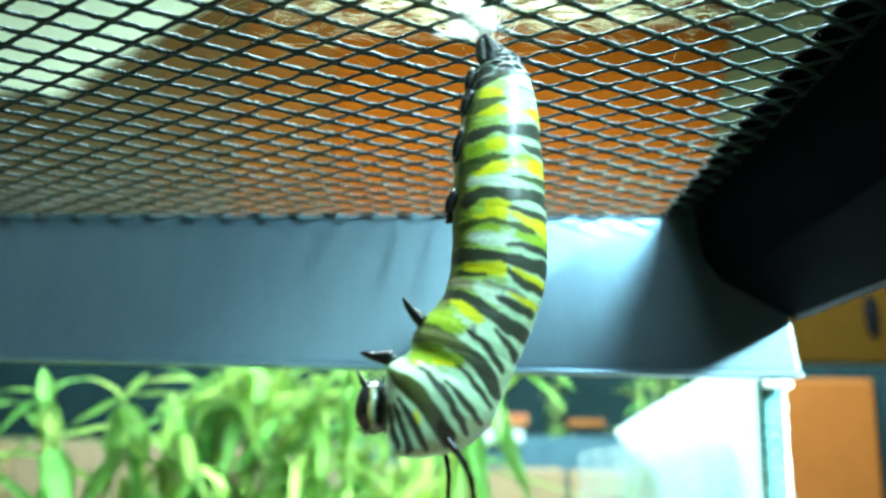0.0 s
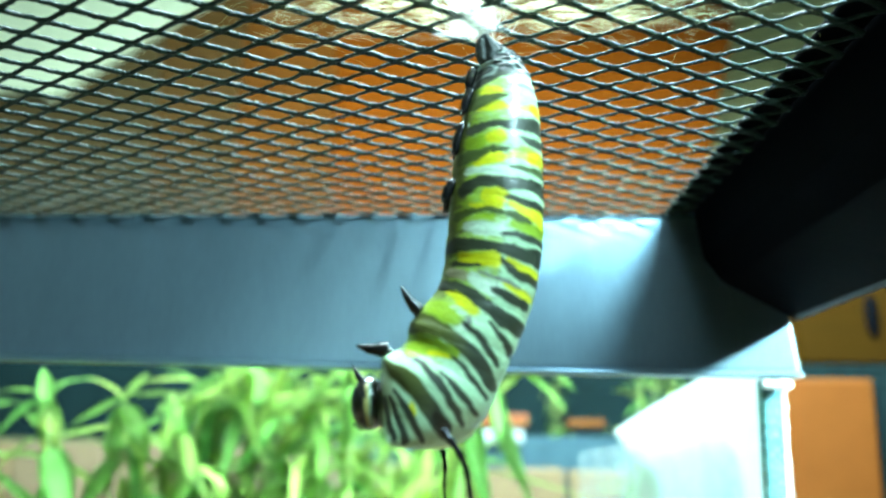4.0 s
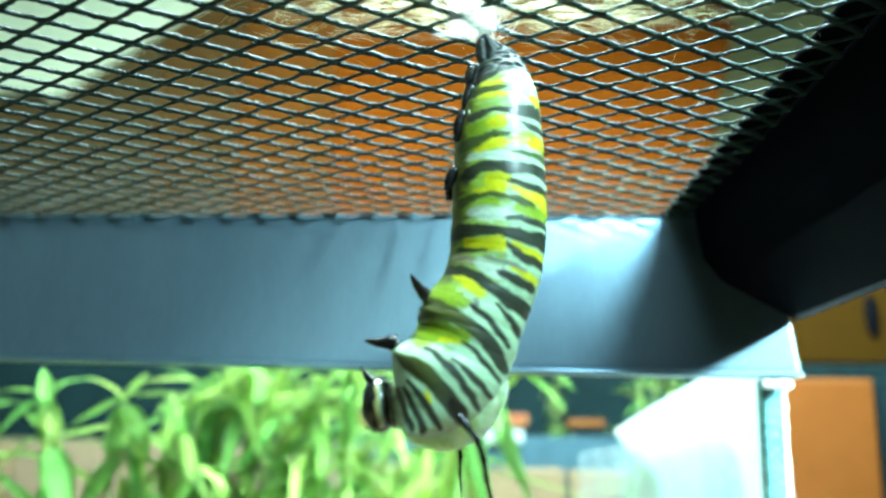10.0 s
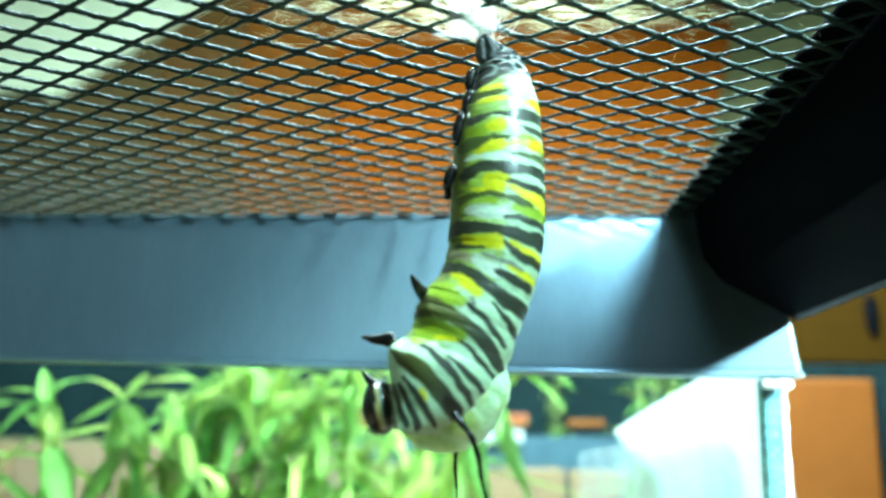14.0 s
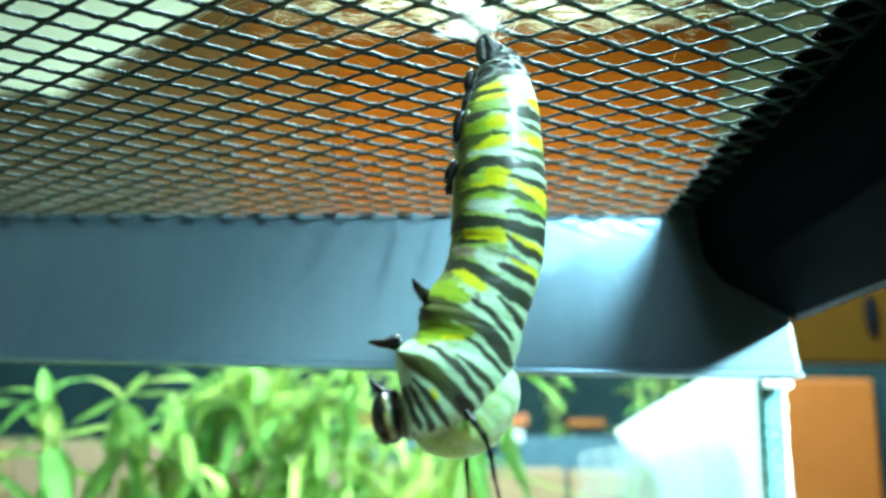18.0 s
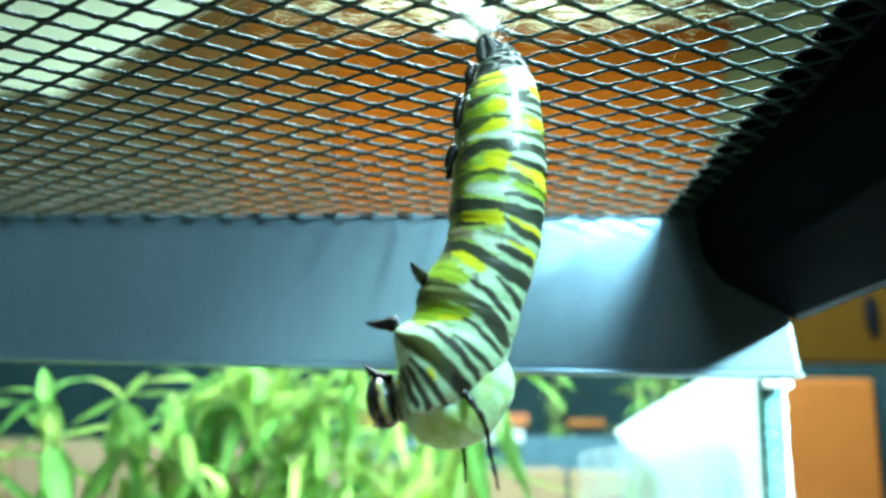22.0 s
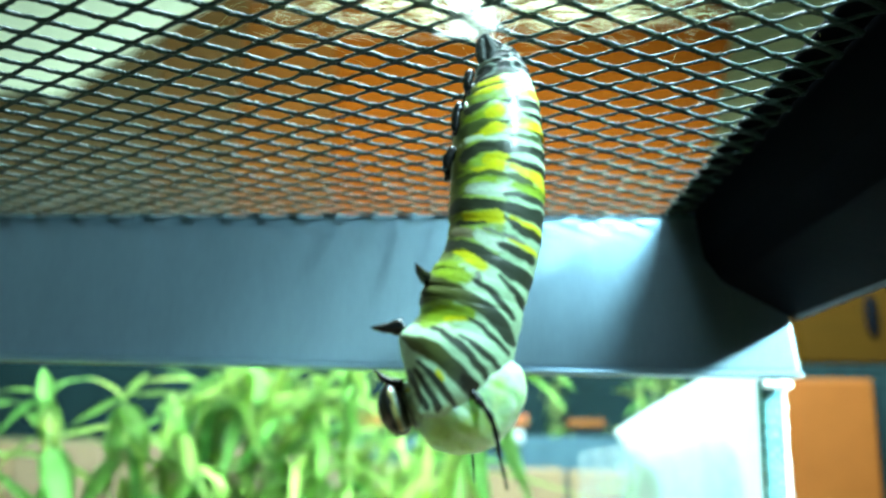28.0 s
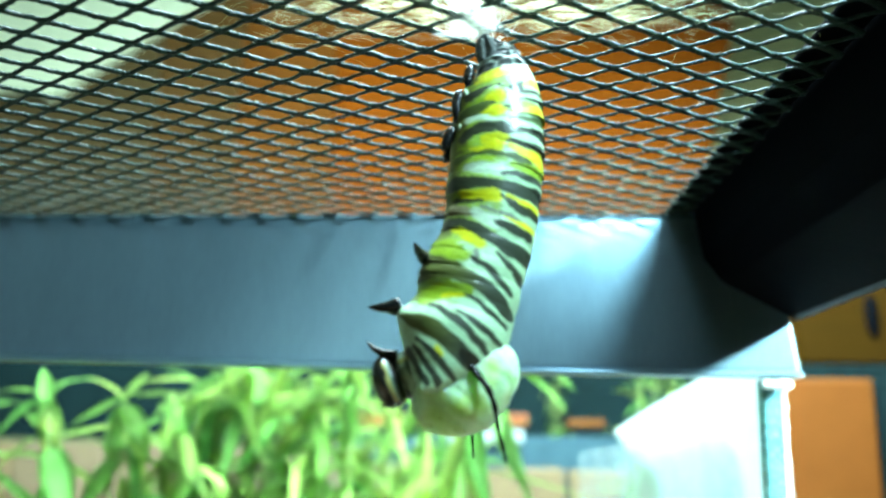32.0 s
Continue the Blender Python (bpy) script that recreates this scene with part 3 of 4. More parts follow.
# how the skin creeps: six ways of moving, each with its course in time and its shift, rise and tilt along the body
COURSE_0 = [-0.0, 0.18, -0.34, -0.27, -0.18, -0.8, -0.53, 1.09, 2.93, 2.38, 2.58, 1.36, 2.72, 2.15, 3.61, 4.23, 5.42, 5.9, 6.12, 6.3, 5.93, 6.04, 4.34, 5.63, 4.55, 5.93, 6.12, 8.36, 8.45, 8.45, 7.07, 7.74, 7.97, 8.36, 10.03, 10.55, 10.74, 11.11, 11.21, 11.09, 9.05, 9.95, 9.22, 10.64, 11.33, 12.87, 13.17, 11.49, 12.56, 11.3, 12.73, 13.61, 15.31, 15.79, 16.18, 16.15]
WAY_0 = [-0.0, 0.006, 0.023, 0.022, -0.005, 0.052, 0.075, 0.074, -0.0, 0.058, 0.315, 0.413, 0.434, 0.407, 0.401, 0.405, -0.004, -0.203, -0.544, -0.197, -0.388, -1.198, -1.145, -1.201]
COURSE_1 = [-0.0, 0.47, -0.3, 0.2, 0.75, -0.45, -0.37, -1.05, 0.22, -0.49, 0.44, 0.45, -0.01, 0.23, -0.53, -1.09, -1.55, 0.11, -0.18, -0.44, -0.99, 0.18, 0.57, 0.04, 0.18, -0.26, -0.69, -0.03, -0.34, -0.03, 0.99, 0.42, 0.09, 0.03, -1.24, -1.37, -0.82, 0.3, 0.01, -0.46, 0.94, 0.74, 1.35, -0.16, -0.28, -0.74, 0.27, 0.75, 1.17, 1.29, -0.36, 0.46, -0.67, 0.14, 0.56, -0.29]
WAY_1 = [-0.0, -0.079, -0.075, 0.004, 0.25, 0.311, 0.46, 0.64, -0.0, -0.052, -0.125, -0.037, 0.032, 0.015, -0.108, -0.195, -0.0, -0.263, -1.06, -0.828, -1.447, -2.463, -2.512, -1.828]
COURSE_2 = [-0.0, -0.26, -0.3, -0.4, -0.49, -0.31, -0.3, -0.04, -0.77, -0.69, -0.85, -0.79, -0.6, -0.54, -0.29, -0.41, -0.33, -0.47, -0.74, -0.69, -0.7, -0.68, -0.7, -0.45, -0.4, -0.17, -0.27, -0.63, -0.38, -0.56, -0.39, -0.2, 0.04, -0.14, 0.12, 0.07, 0.02, -0.19, -0.18, 0.09, -0.25, 0.03, 0.08, 0.63, 0.25, 0.37, 0.08, 0.1, 0.32, 0.23, 0.84, 0.31, 0.56, 0.41, 0.22, 0.48]
WAY_2 = [0.0, 0.021, 0.002, 0.19, 0.349, -0.249, -0.135, 0.171, 0.0, -0.011, -0.375, -0.194, 0.074, 0.429, 0.168, -0.02, 0.01, -0.666, -3.535, -0.517, 0.977, 1.54, 1.795, 5.354]
COURSE_3 = [-0.0, 0.13, 0.39, 0.38, 0.19, 0.34, 0.37, 0.43, 0.25, 0.31, 0.22, 0.12, 0.16, 0.25, 0.31, 0.2, 0.1, 0.07, 0.13, 0.15, 0.13, 0.02, 0.01, 0.04, 0.14, 0.25, 0.14, -0.45, -0.53, -0.46, -0.24, -0.23, -0.22, -0.23, -0.31, -0.39, -0.3, -0.46, -0.42, -0.53, -0.51, -0.07, -0.2, -0.08, -0.09, -0.15, -0.09, 0.08, 0.3, 0.36, 0.39, 0.43, 0.35, 0.47, 0.45, 0.38]
WAY_3 = [0.0, -0.077, -0.144, -0.447, -0.252, 0.109, 0.102, 0.121, -0.0, -0.114, -0.406, 0.092, 0.201, -0.134, -0.008, 0.262, 0.006, -0.503, -2.574, -0.269, 0.637, 4.098, 4.944, -1.829]
COURSE_4 = [0.0, -0.08, -0.14, -0.25, -0.25, 0.04, 0.25, 0.36, -0.22, -0.03, -0.17, 0.23, 0.28, 0.5, 0.5, 0.33, 0.13, -0.22, -0.23, -0.23, -0.19, -0.3, 0.16, 0.17, 0.34, 0.2, 0.12, -0.11, -0.04, -0.13, 0.41, 0.34, 0.37, 0.23, 0.19, 0.05, 0.03, -0.13, -0.18, -0.05, -0.04, 0.37, 0.22, 0.34, -0.08, -0.23, -0.29, -0.05, 0.19, 0.31, 0.36, -0.05, -0.21, -0.42, -0.45, -0.22]
WAY_4 = [-0.0, 0.053, 0.101, 0.093, -0.11, -0.124, -0.055, -0.192, -0.001, -0.362, -0.571, -0.155, 0.08, 0.082, 0.164, 0.151, -0.023, 0.038, 1.99, 1.263, -1.247, -4.411, -3.186, -4.035]
COURSE_5 = [0.0, -0.06, -0.04, -0.11, -0.05, -0.33, -0.32, -0.33, 0.13, 0.12, 0.05, -0.04, 0.04, -0.09, 0.02, 0.02, 0.06, 0.38, 0.14, 0.22, 0.1, 0.13, 0.14, 0.13, -0.0, 0.15, 0.13, -0.19, -0.14, -0.36, -0.1, -0.08, -0.01, -0.16, -0.03, -0.06, 0.04, 0.0, -0.12, 0.0, -0.04, -0.0, 0.1, 0.31, 0.19, 0.28, -0.06, -0.19, 0.18, 0.07, 0.04, 0.03, 0.01, -0.12, -0.27, -0.27]
WAY_5 = [0.0, 0.06, 0.083, 0.194, 0.452, 0.307, 0.25, -0.169, -0.0, -0.047, 0.046, -0.256, -0.25, -0.124, 0.336, 0.327, -0.01, 0.404, 2.449, 0.024, 0.965, 2.747, 2.975, -2.112]
HEAD_X = [0.0, 0.31, -0.31, 0.23, 0.92, 0.0, 0.08, -0.47, 0.22, -0.24, 0.6, 0.68, 0.44, 0.46, -0.02, -0.4, -0.72, 0.51, 0.28, 0.12, -0.03, 0.96, 1.28, 0.82, 0.83, 0.58, 0.13, 0.54, 0.38, 0.76, 1.38, 0.92, 0.61, 0.69, -0.48, -0.48, -0.09, 1.05, 0.9, 0.51, 1.75, 1.52, 1.83, 0.52, 0.44, 0.04, 1.57, 1.97, 2.11, 2.19, 0.66, 1.57, 0.63, 1.32, 1.92, 1.39]
HEAD_Z = [0.0, -0.22, 0.07, -0.22, -0.51, -0.15, -0.37, 0.51, -0.38, -0.3, -0.52, -0.96, -0.45, -0.89, -0.09, 0.06, 0.65, 0.21, 0.21, 0.28, 0.35, 0.06, -0.81, -0.23, -0.74, -0.01, 0.06, -0.07, 0.22, 0.07, -0.8, -0.37, 0.0, -0.15, 1.03, 1.18, 1.03, 0.44, 0.44, 0.81, -0.51, -0.15, -0.58, 0.59, 0.81, 1.55, 0.74, -0.22, 0.3, -0.14, 1.03, 0.96, 2.14, 1.99, 1.85, 2.14]
FIELD = sum(np.outer(c, w) for c, w in ((COURSE_0, WAY_0), (COURSE_1, WAY_1), (COURSE_2, WAY_2), (COURSE_3, WAY_3), (COURSE_4, WAY_4), (COURSE_5, WAY_5)))
BLACK_SKIN, MINT, YELLOW, LIME, OLIVE_SKIN = (np.array(c) for c in ((0.026, 0.031, 0.021), (0.43, 0.65, 0.4), (0.62, 0.6, 0.002), (0.27, 0.42, 0.012), (0.08, 0.095, 0.018)))
# where the broad black bands lie, in rings from the tail
BANDS = [2.75, 4.5, 6.25, 8.05, 9.95, 11.9]


def edges_at(s):
    """The ring's two edges at s, smoothed between the given rings."""
    s = min(max(s, 0.0), 18.999)
    i = int(s)
    t = s - i
    p0, p1, p2, p3 = (EDGES[min(max(i + k, 0), 19)] for k in (-1, 0, 1, 2))
    return 0.5 * (2 * p1 + (p2 - p0) * t + (2 * p0 - 5 * p1 + 4 * p2 - p3) * t * t + (3 * p1 - p0 - 3 * p2 + p3) * t ** 3)


def ring_frame(s):
    """Middle, half width and tilt of the ring at s (millimetres, radians)."""
    e = edges_at(s)
    d = e[2:] - e[:2]
    return (e[:2] + e[2:]) / 2, math.hypot(*d) / 2, math.atan2(-d[1], d[0])


def wob(x, y, z):
    return noise.noise(Vector((x, y, z)))


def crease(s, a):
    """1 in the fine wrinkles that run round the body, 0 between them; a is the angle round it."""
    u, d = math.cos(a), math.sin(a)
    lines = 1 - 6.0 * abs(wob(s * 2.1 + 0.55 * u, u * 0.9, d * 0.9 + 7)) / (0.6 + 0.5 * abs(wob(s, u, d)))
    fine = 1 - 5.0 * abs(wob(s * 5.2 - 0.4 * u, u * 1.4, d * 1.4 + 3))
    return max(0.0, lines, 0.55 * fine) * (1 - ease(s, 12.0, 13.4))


# the skin's markings from the tail to the chest: D dark, G grey, O dark olive, B olive to black, T tan, W white, M mint, L lime, P pale yellow, Y yellow, K black;
# each runs through places given as (across the body from belly -1 to back 1, ring, half its width in millimetres)
MARKS_TAIL = (
    ("D", (-0.77, 3.35, 0.71), (-0.34, 3.25, 0.56), (0.05, 3.10, 0.55), (0.57, 2.95, 0.48), (0.97, 2.85, 0.19)),
    ("G", (0.26, 3.70, 0.13), (0.47, 3.70, 0.17), (0.88, 3.75, 0.26)),
    ("Y", (-0.45, 3.85, 0.64), (-0.21, 3.95, 0.82)),
    ("O", (-0.73, 4.20, 0.85), (-0.37, 4.20, 0.58), (-0.02, 4.15, 0.34), (0.17, 4.15, 0.12)),
    ("Y", (-0.52, 4.45, 0.37), (-0.26, 4.45, 0.55), (-0.00, 4.45, 0.56)),
    ("Y", (0.83, 4.40, 0.60), (0.99, 4.40, 0.67)),
    ("P", (-0.00, 4.50, 0.29), (0.41, 4.45, 0.30), (0.83, 4.40, 0.41)),
)
MARKS_SEG1 = (
    ("D", (-0.62, 5.05, 0.63), (-0.37, 5.00, 0.61), (-0.05, 4.90, 0.36), (0.19, 4.95, 0.49), (0.59, 4.90, 0.63), (0.95, 4.85, 0.79)),
    ("D", (0.47, 5.30, 0.13), (0.71, 5.35, 0.40), (0.99, 5.25, 0.48)),
    ("Y", (-0.17, 5.35, 0.58), (-0.00, 5.30, 0.69)),
    ("L", (-0.64, 5.40, 0.59), (-0.42, 5.40, 0.61)),
    ("O", (-0.73, 5.80, 0.76), (-0.47, 5.75, 0.68), (-0.17, 5.65, 0.40), (0.10, 5.60, 0.26), (0.31, 5.60, 0.02)),
    ("Y", (-0.45, 6.00, 0.45), (-0.22, 5.90, 0.46), (0.02, 5.85, 0.58)),
    ("L", (0.24, 5.80, 0.51), (0.56, 5.65, 0.70), (0.79, 5.65, 0.65)),
    ("Y", (0.75, 5.75, 0.64), (0.97, 5.70, 0.90)),
    ("W", (-0.62, 6.20, 0.45), (-0.29, 6.20, 0.46), (0.05, 6.20, 0.56), (0.54, 6.15, 0.29)),
    ("O", (0.24, 6.10, 0.12), (0.54, 6.10, 0.26), (0.96, 6.05, 0.42)),
    ("P", (0.02, 5.85, 0.39), (0.41, 5.75, 0.40), (0.75, 5.75, 0.51)),
)
MARKS_SEG2 = (
    ("D", (-0.67, 6.70, 0.68), (-0.41, 6.55, 0.56), (-0.05, 6.50, 0.54), (0.17, 6.55, 0.66), (0.54, 6.50, 0.58), (1.00, 6.45, 0.79)),
    ("M", (0.33, 6.80, 0.36), (0.63, 6.80, 0.57), (0.96, 6.80, 0.65)),
    ("D", (0.19, 6.90, 0.21), (0.50, 6.95, 0.32), (0.99, 6.95, 0.40)),
    ("Y", (-0.21, 6.90, 0.57), (0.05, 6.90, 0.77)),
    ("Y", (-0.54, 7.15, 0.17), (-0.28, 7.20, 0.35), (0.02, 7.15, 0.47)),
    ("Y", (0.29, 7.05, 0.32), (0.59, 7.20, 0.51), (0.96, 7.25, 0.82)),
    ("O", (-0.75, 7.50, 0.41), (-0.47, 7.35, 0.29), (-0.16, 7.30, 0.29), (0.16, 7.35, 0.21), (0.44, 7.40, 0.42), (0.68, 7.45, 0.21)),
    ("W", (-0.56, 7.85, 0.42), (-0.26, 7.90, 0.65), (0.07, 7.85, 0.60)),
    ("L", (-0.41, 7.55, 0.14), (-0.07, 7.50, 0.29)),
    ("L", (0.37, 7.60, 0.48), (0.63, 7.65, 0.49), (0.92, 7.60, 0.59)),
    ("D", (0.14, 7.95, 0.19), (0.44, 7.90, 0.29), (0.94, 7.90, 0.40)),
    ("M", (0.21, 8.05, 0.24), (0.56, 8.10, 0.34), (0.95, 8.05, 0.52)),
)
MARKS_SEG3 = (
    ("D", (-0.82, 8.45, 0.72), (-0.37, 8.40, 0.53), (0.02, 8.35, 0.39), (0.31, 8.35, 0.57), (0.63, 8.35, 0.68), (0.95, 8.30, 0.78)),
    ("Y", (-0.62, 8.80, 0.35), (-0.29, 8.80, 0.51), (0.03, 8.70, 0.68)),
    ("D", (-0.77, 9.00, 0.19), (-0.44, 9.00, 0.21), (-0.19, 8.95, 0.13)),
    ("Y", (0.31, 8.60, 0.25), (0.56, 8.70, 0.35), (0.95, 8.75, 0.52)),
    ("D", (0.19, 8.65, 0.19), (0.37, 8.80, 0.33), (0.66, 8.90, 0.42), (1.00, 8.85, 0.39)),
    ("T", (-0.83, 9.30, 0.39), (-0.54, 9.40, 0.47)),
    ("G", (-0.21, 9.15, 0.13), (0.12, 9.20, 0.14), (0.41, 9.15, 0.21), (0.69, 9.20, 0.08)),
    ("W", (-0.34, 9.40, 0.43), (-0.09, 9.50, 0.57), (0.19, 9.55, 0.60)),
    ("M", (0.33, 9.05, 0.15), (0.63, 9.05, 0.23), (0.87, 9.10, 0.25)),
    ("Y", (0.33, 9.25, 0.15), (0.62, 9.30, 0.30), (0.90, 9.35, 0.32)),
    ("D", (0.16, 9.55, 0.26), (0.42, 9.55, 0.41), (0.87, 9.60, 0.45)),
    ("M", (0.31, 9.85, 0.27), (0.54, 9.85, 0.35), (0.91, 9.95, 0.45)),
)
MARKS_SEG4 = (
    ("D", (-0.87, 9.90, 0.49), (-0.53, 9.85, 0.42), (-0.19, 9.95, 0.52), (0.16, 10.10, 0.56), (0.48, 10.20, 0.66), (0.93, 10.25, 0.67)),
    ("Y", (-0.71, 10.10, 0.19), (-0.39, 10.20, 0.49), (0.02, 10.40, 0.44)),
    ("M", (0.10, 10.55, 0.28), (0.41, 10.50, 0.21), (0.72, 10.55, 0.28), (0.96, 10.55, 0.28)),
    ("L", (-0.89, 10.80, 0.45), (-0.53, 10.75, 0.72), (-0.22, 10.95, 0.55)),
    ("W", (-0.14, 11.05, 0.41), (0.02, 11.15, 0.42)),
    ("G", (0.02, 10.70, 0.31), (0.03, 10.85, 0.24)),
    ("D", (0.37, 10.50, 0.15), (0.59, 10.65, 0.29), (0.87, 10.90, 0.35), (0.97, 11.10, 0.29)),
    ("M", (0.19, 10.60, 0.23), (0.47, 10.85, 0.41), (0.74, 11.30, 0.40), (0.87, 11.85, 0.31)),
    ("D", (-0.02, 10.90, 0.24), (0.24, 11.00, 0.33), (0.56, 11.45, 0.37), (0.79, 12.00, 0.30)),
    ("M", (0.05, 11.35, 0.36), (0.34, 11.70, 0.33), (0.64, 12.15, 0.29), (0.80, 12.50, 0.21)),
)
MARKS_SEG5 = (
    ("B", (-0.91, 11.75, 1.00), (-0.60, 11.65, 0.73), (-0.26, 11.70, 0.56), (0.03, 11.85, 0.54), (0.36, 12.15, 0.64), (0.67, 12.70, 0.66), (0.89, 13.15, 0.42)),
    ("L", (-0.71, 13.35, 0.86), (-0.37, 12.70, 0.64), (-0.00, 12.60, 0.63)),
    ("Y", (-0.37, 13.15, 0.25), (-0.07, 12.90, 0.23)),
    ("M", (0.14, 12.55, 0.27), (0.41, 12.75, 0.35), (0.71, 13.20, 0.33), (0.91, 13.45, 0.29)),
    ("D", (0.03, 12.80, 0.20), (0.37, 13.15, 0.23), (0.67, 13.50, 0.31), (0.87, 13.75, 0.22)),
    ("M", (-0.00, 13.25, 0.33), (0.34, 13.50, 0.37), (0.73, 13.95, 0.38), (0.87, 14.15, 0.29)),
    ("D", (-0.02, 13.80, 0.15), (0.33, 14.10, 0.28), (0.62, 14.35, 0.33), (0.87, 14.65, 0.28)),
    ("M", (0.07, 14.15, 0.20), (0.37, 14.50, 0.28), (0.66, 14.90, 0.32), (0.86, 15.15, 0.28)),
    ("D", (-0.48, 13.90, 0.27), (-0.12, 14.10, 0.32), (0.24, 14.55, 0.31), (0.54, 15.05, 0.34), (0.80, 15.40, 0.26)),
)
MARKS_CHEST = (
    ("M", (-0.98, 14.60, 0.49), (-0.68, 14.20, 0.58), (-0.33, 14.35, 0.65), (0.07, 14.85, 0.65), (0.45, 15.40, 0.65), (0.74, 15.75, 0.53)),
    ("B", (-0.86, 15.15, 0.22), (-0.54, 15.25, 0.55), (-0.21, 15.30, 0.62), (0.19, 15.65, 0.60), (0.69, 16.15, 0.60)),
    ("M", (-0.56, 16.20, 0.24), (-0.29, 16.00, 0.33), (0.07, 16.15, 0.36), (0.48, 16.45, 0.40), (0.77, 16.70, 0.31)),
    ("Y", (-0.09, 16.20, 0.23), (0.03, 16.35, 0.22)),
    ("D", (-0.52, 16.25, 0.16), (-0.24, 16.45, 0.25), (0.07, 16.70, 0.31), (0.56, 17.20, 0.23)),
    ("D", (-0.59, 16.75, 0.18), (-0.22, 17.20, 0.22), (0.33, 17.80, 0.33)),
    ("D", (-0.77, 17.25, 0.33), (-0.52, 17.70, 0.31), (-0.03, 18.20, 0.26)),
    ("K", (0.37, 15.85, 0.27), (0.67, 16.05, 0.44)),
    ("M", (-0.90, 16.85, 0.30), (-0.87, 17.75, 0.39)),
    ("Y", (-1.00, 17.75, 0.33), (-0.79, 17.55, 0.31)),
)
MARKS = MARKS_TAIL + MARKS_SEG1 + MARKS_SEG2 + MARKS_SEG3 + MARKS_SEG4 + MARKS_SEG5 + MARKS_CHEST
INKS = {"D": BLACK_SKIN, "G": BLACK_SKIN * 3 + 0.1, "O": np.array((0.055, 0.085, 0.016)), "T": np.array((0.42, 0.4, 0.24)),
        "W": np.array((0.6, 0.76, 0.58)), "M": MINT, "L": LIME, "P": np.array((0.56, 0.6, 0.12)), "Y": YELLOW, "K": BLACK_SKIN * 0.4}
PAINT_ORDER = "TWMLPYGODBK"


def side_place(s, u):
    """A point of the skin in the plan seen from its side, in millimetres."""
    m, hw, ti = ring_frame(s)
    return m[0] + u * hw * math.cos(ti), m[1] - u * hw * math.sin(ti)


def mark_cover(q, line):
    """How far inside a marking (above 0) the points q lie, in millimetres."""
    best = np.full(len(q), -9.0)
    for (u0, s0, w0), (u1, s1, w1) in zip(line, line[1:]):
        a, b = np.array(side_place(s0, u0)), np.array(side_place(s1, u1))
        t = np.clip(((q - a) @ (b - a)) / max(1e-6, (b - a) @ (b - a)), 0, 1)
        away = np.hypot(*(q - (a + t[:, None] * (b - a))).T)
        best = np.maximum(best, w0 + (w1 - w0) * t - away)
    return best


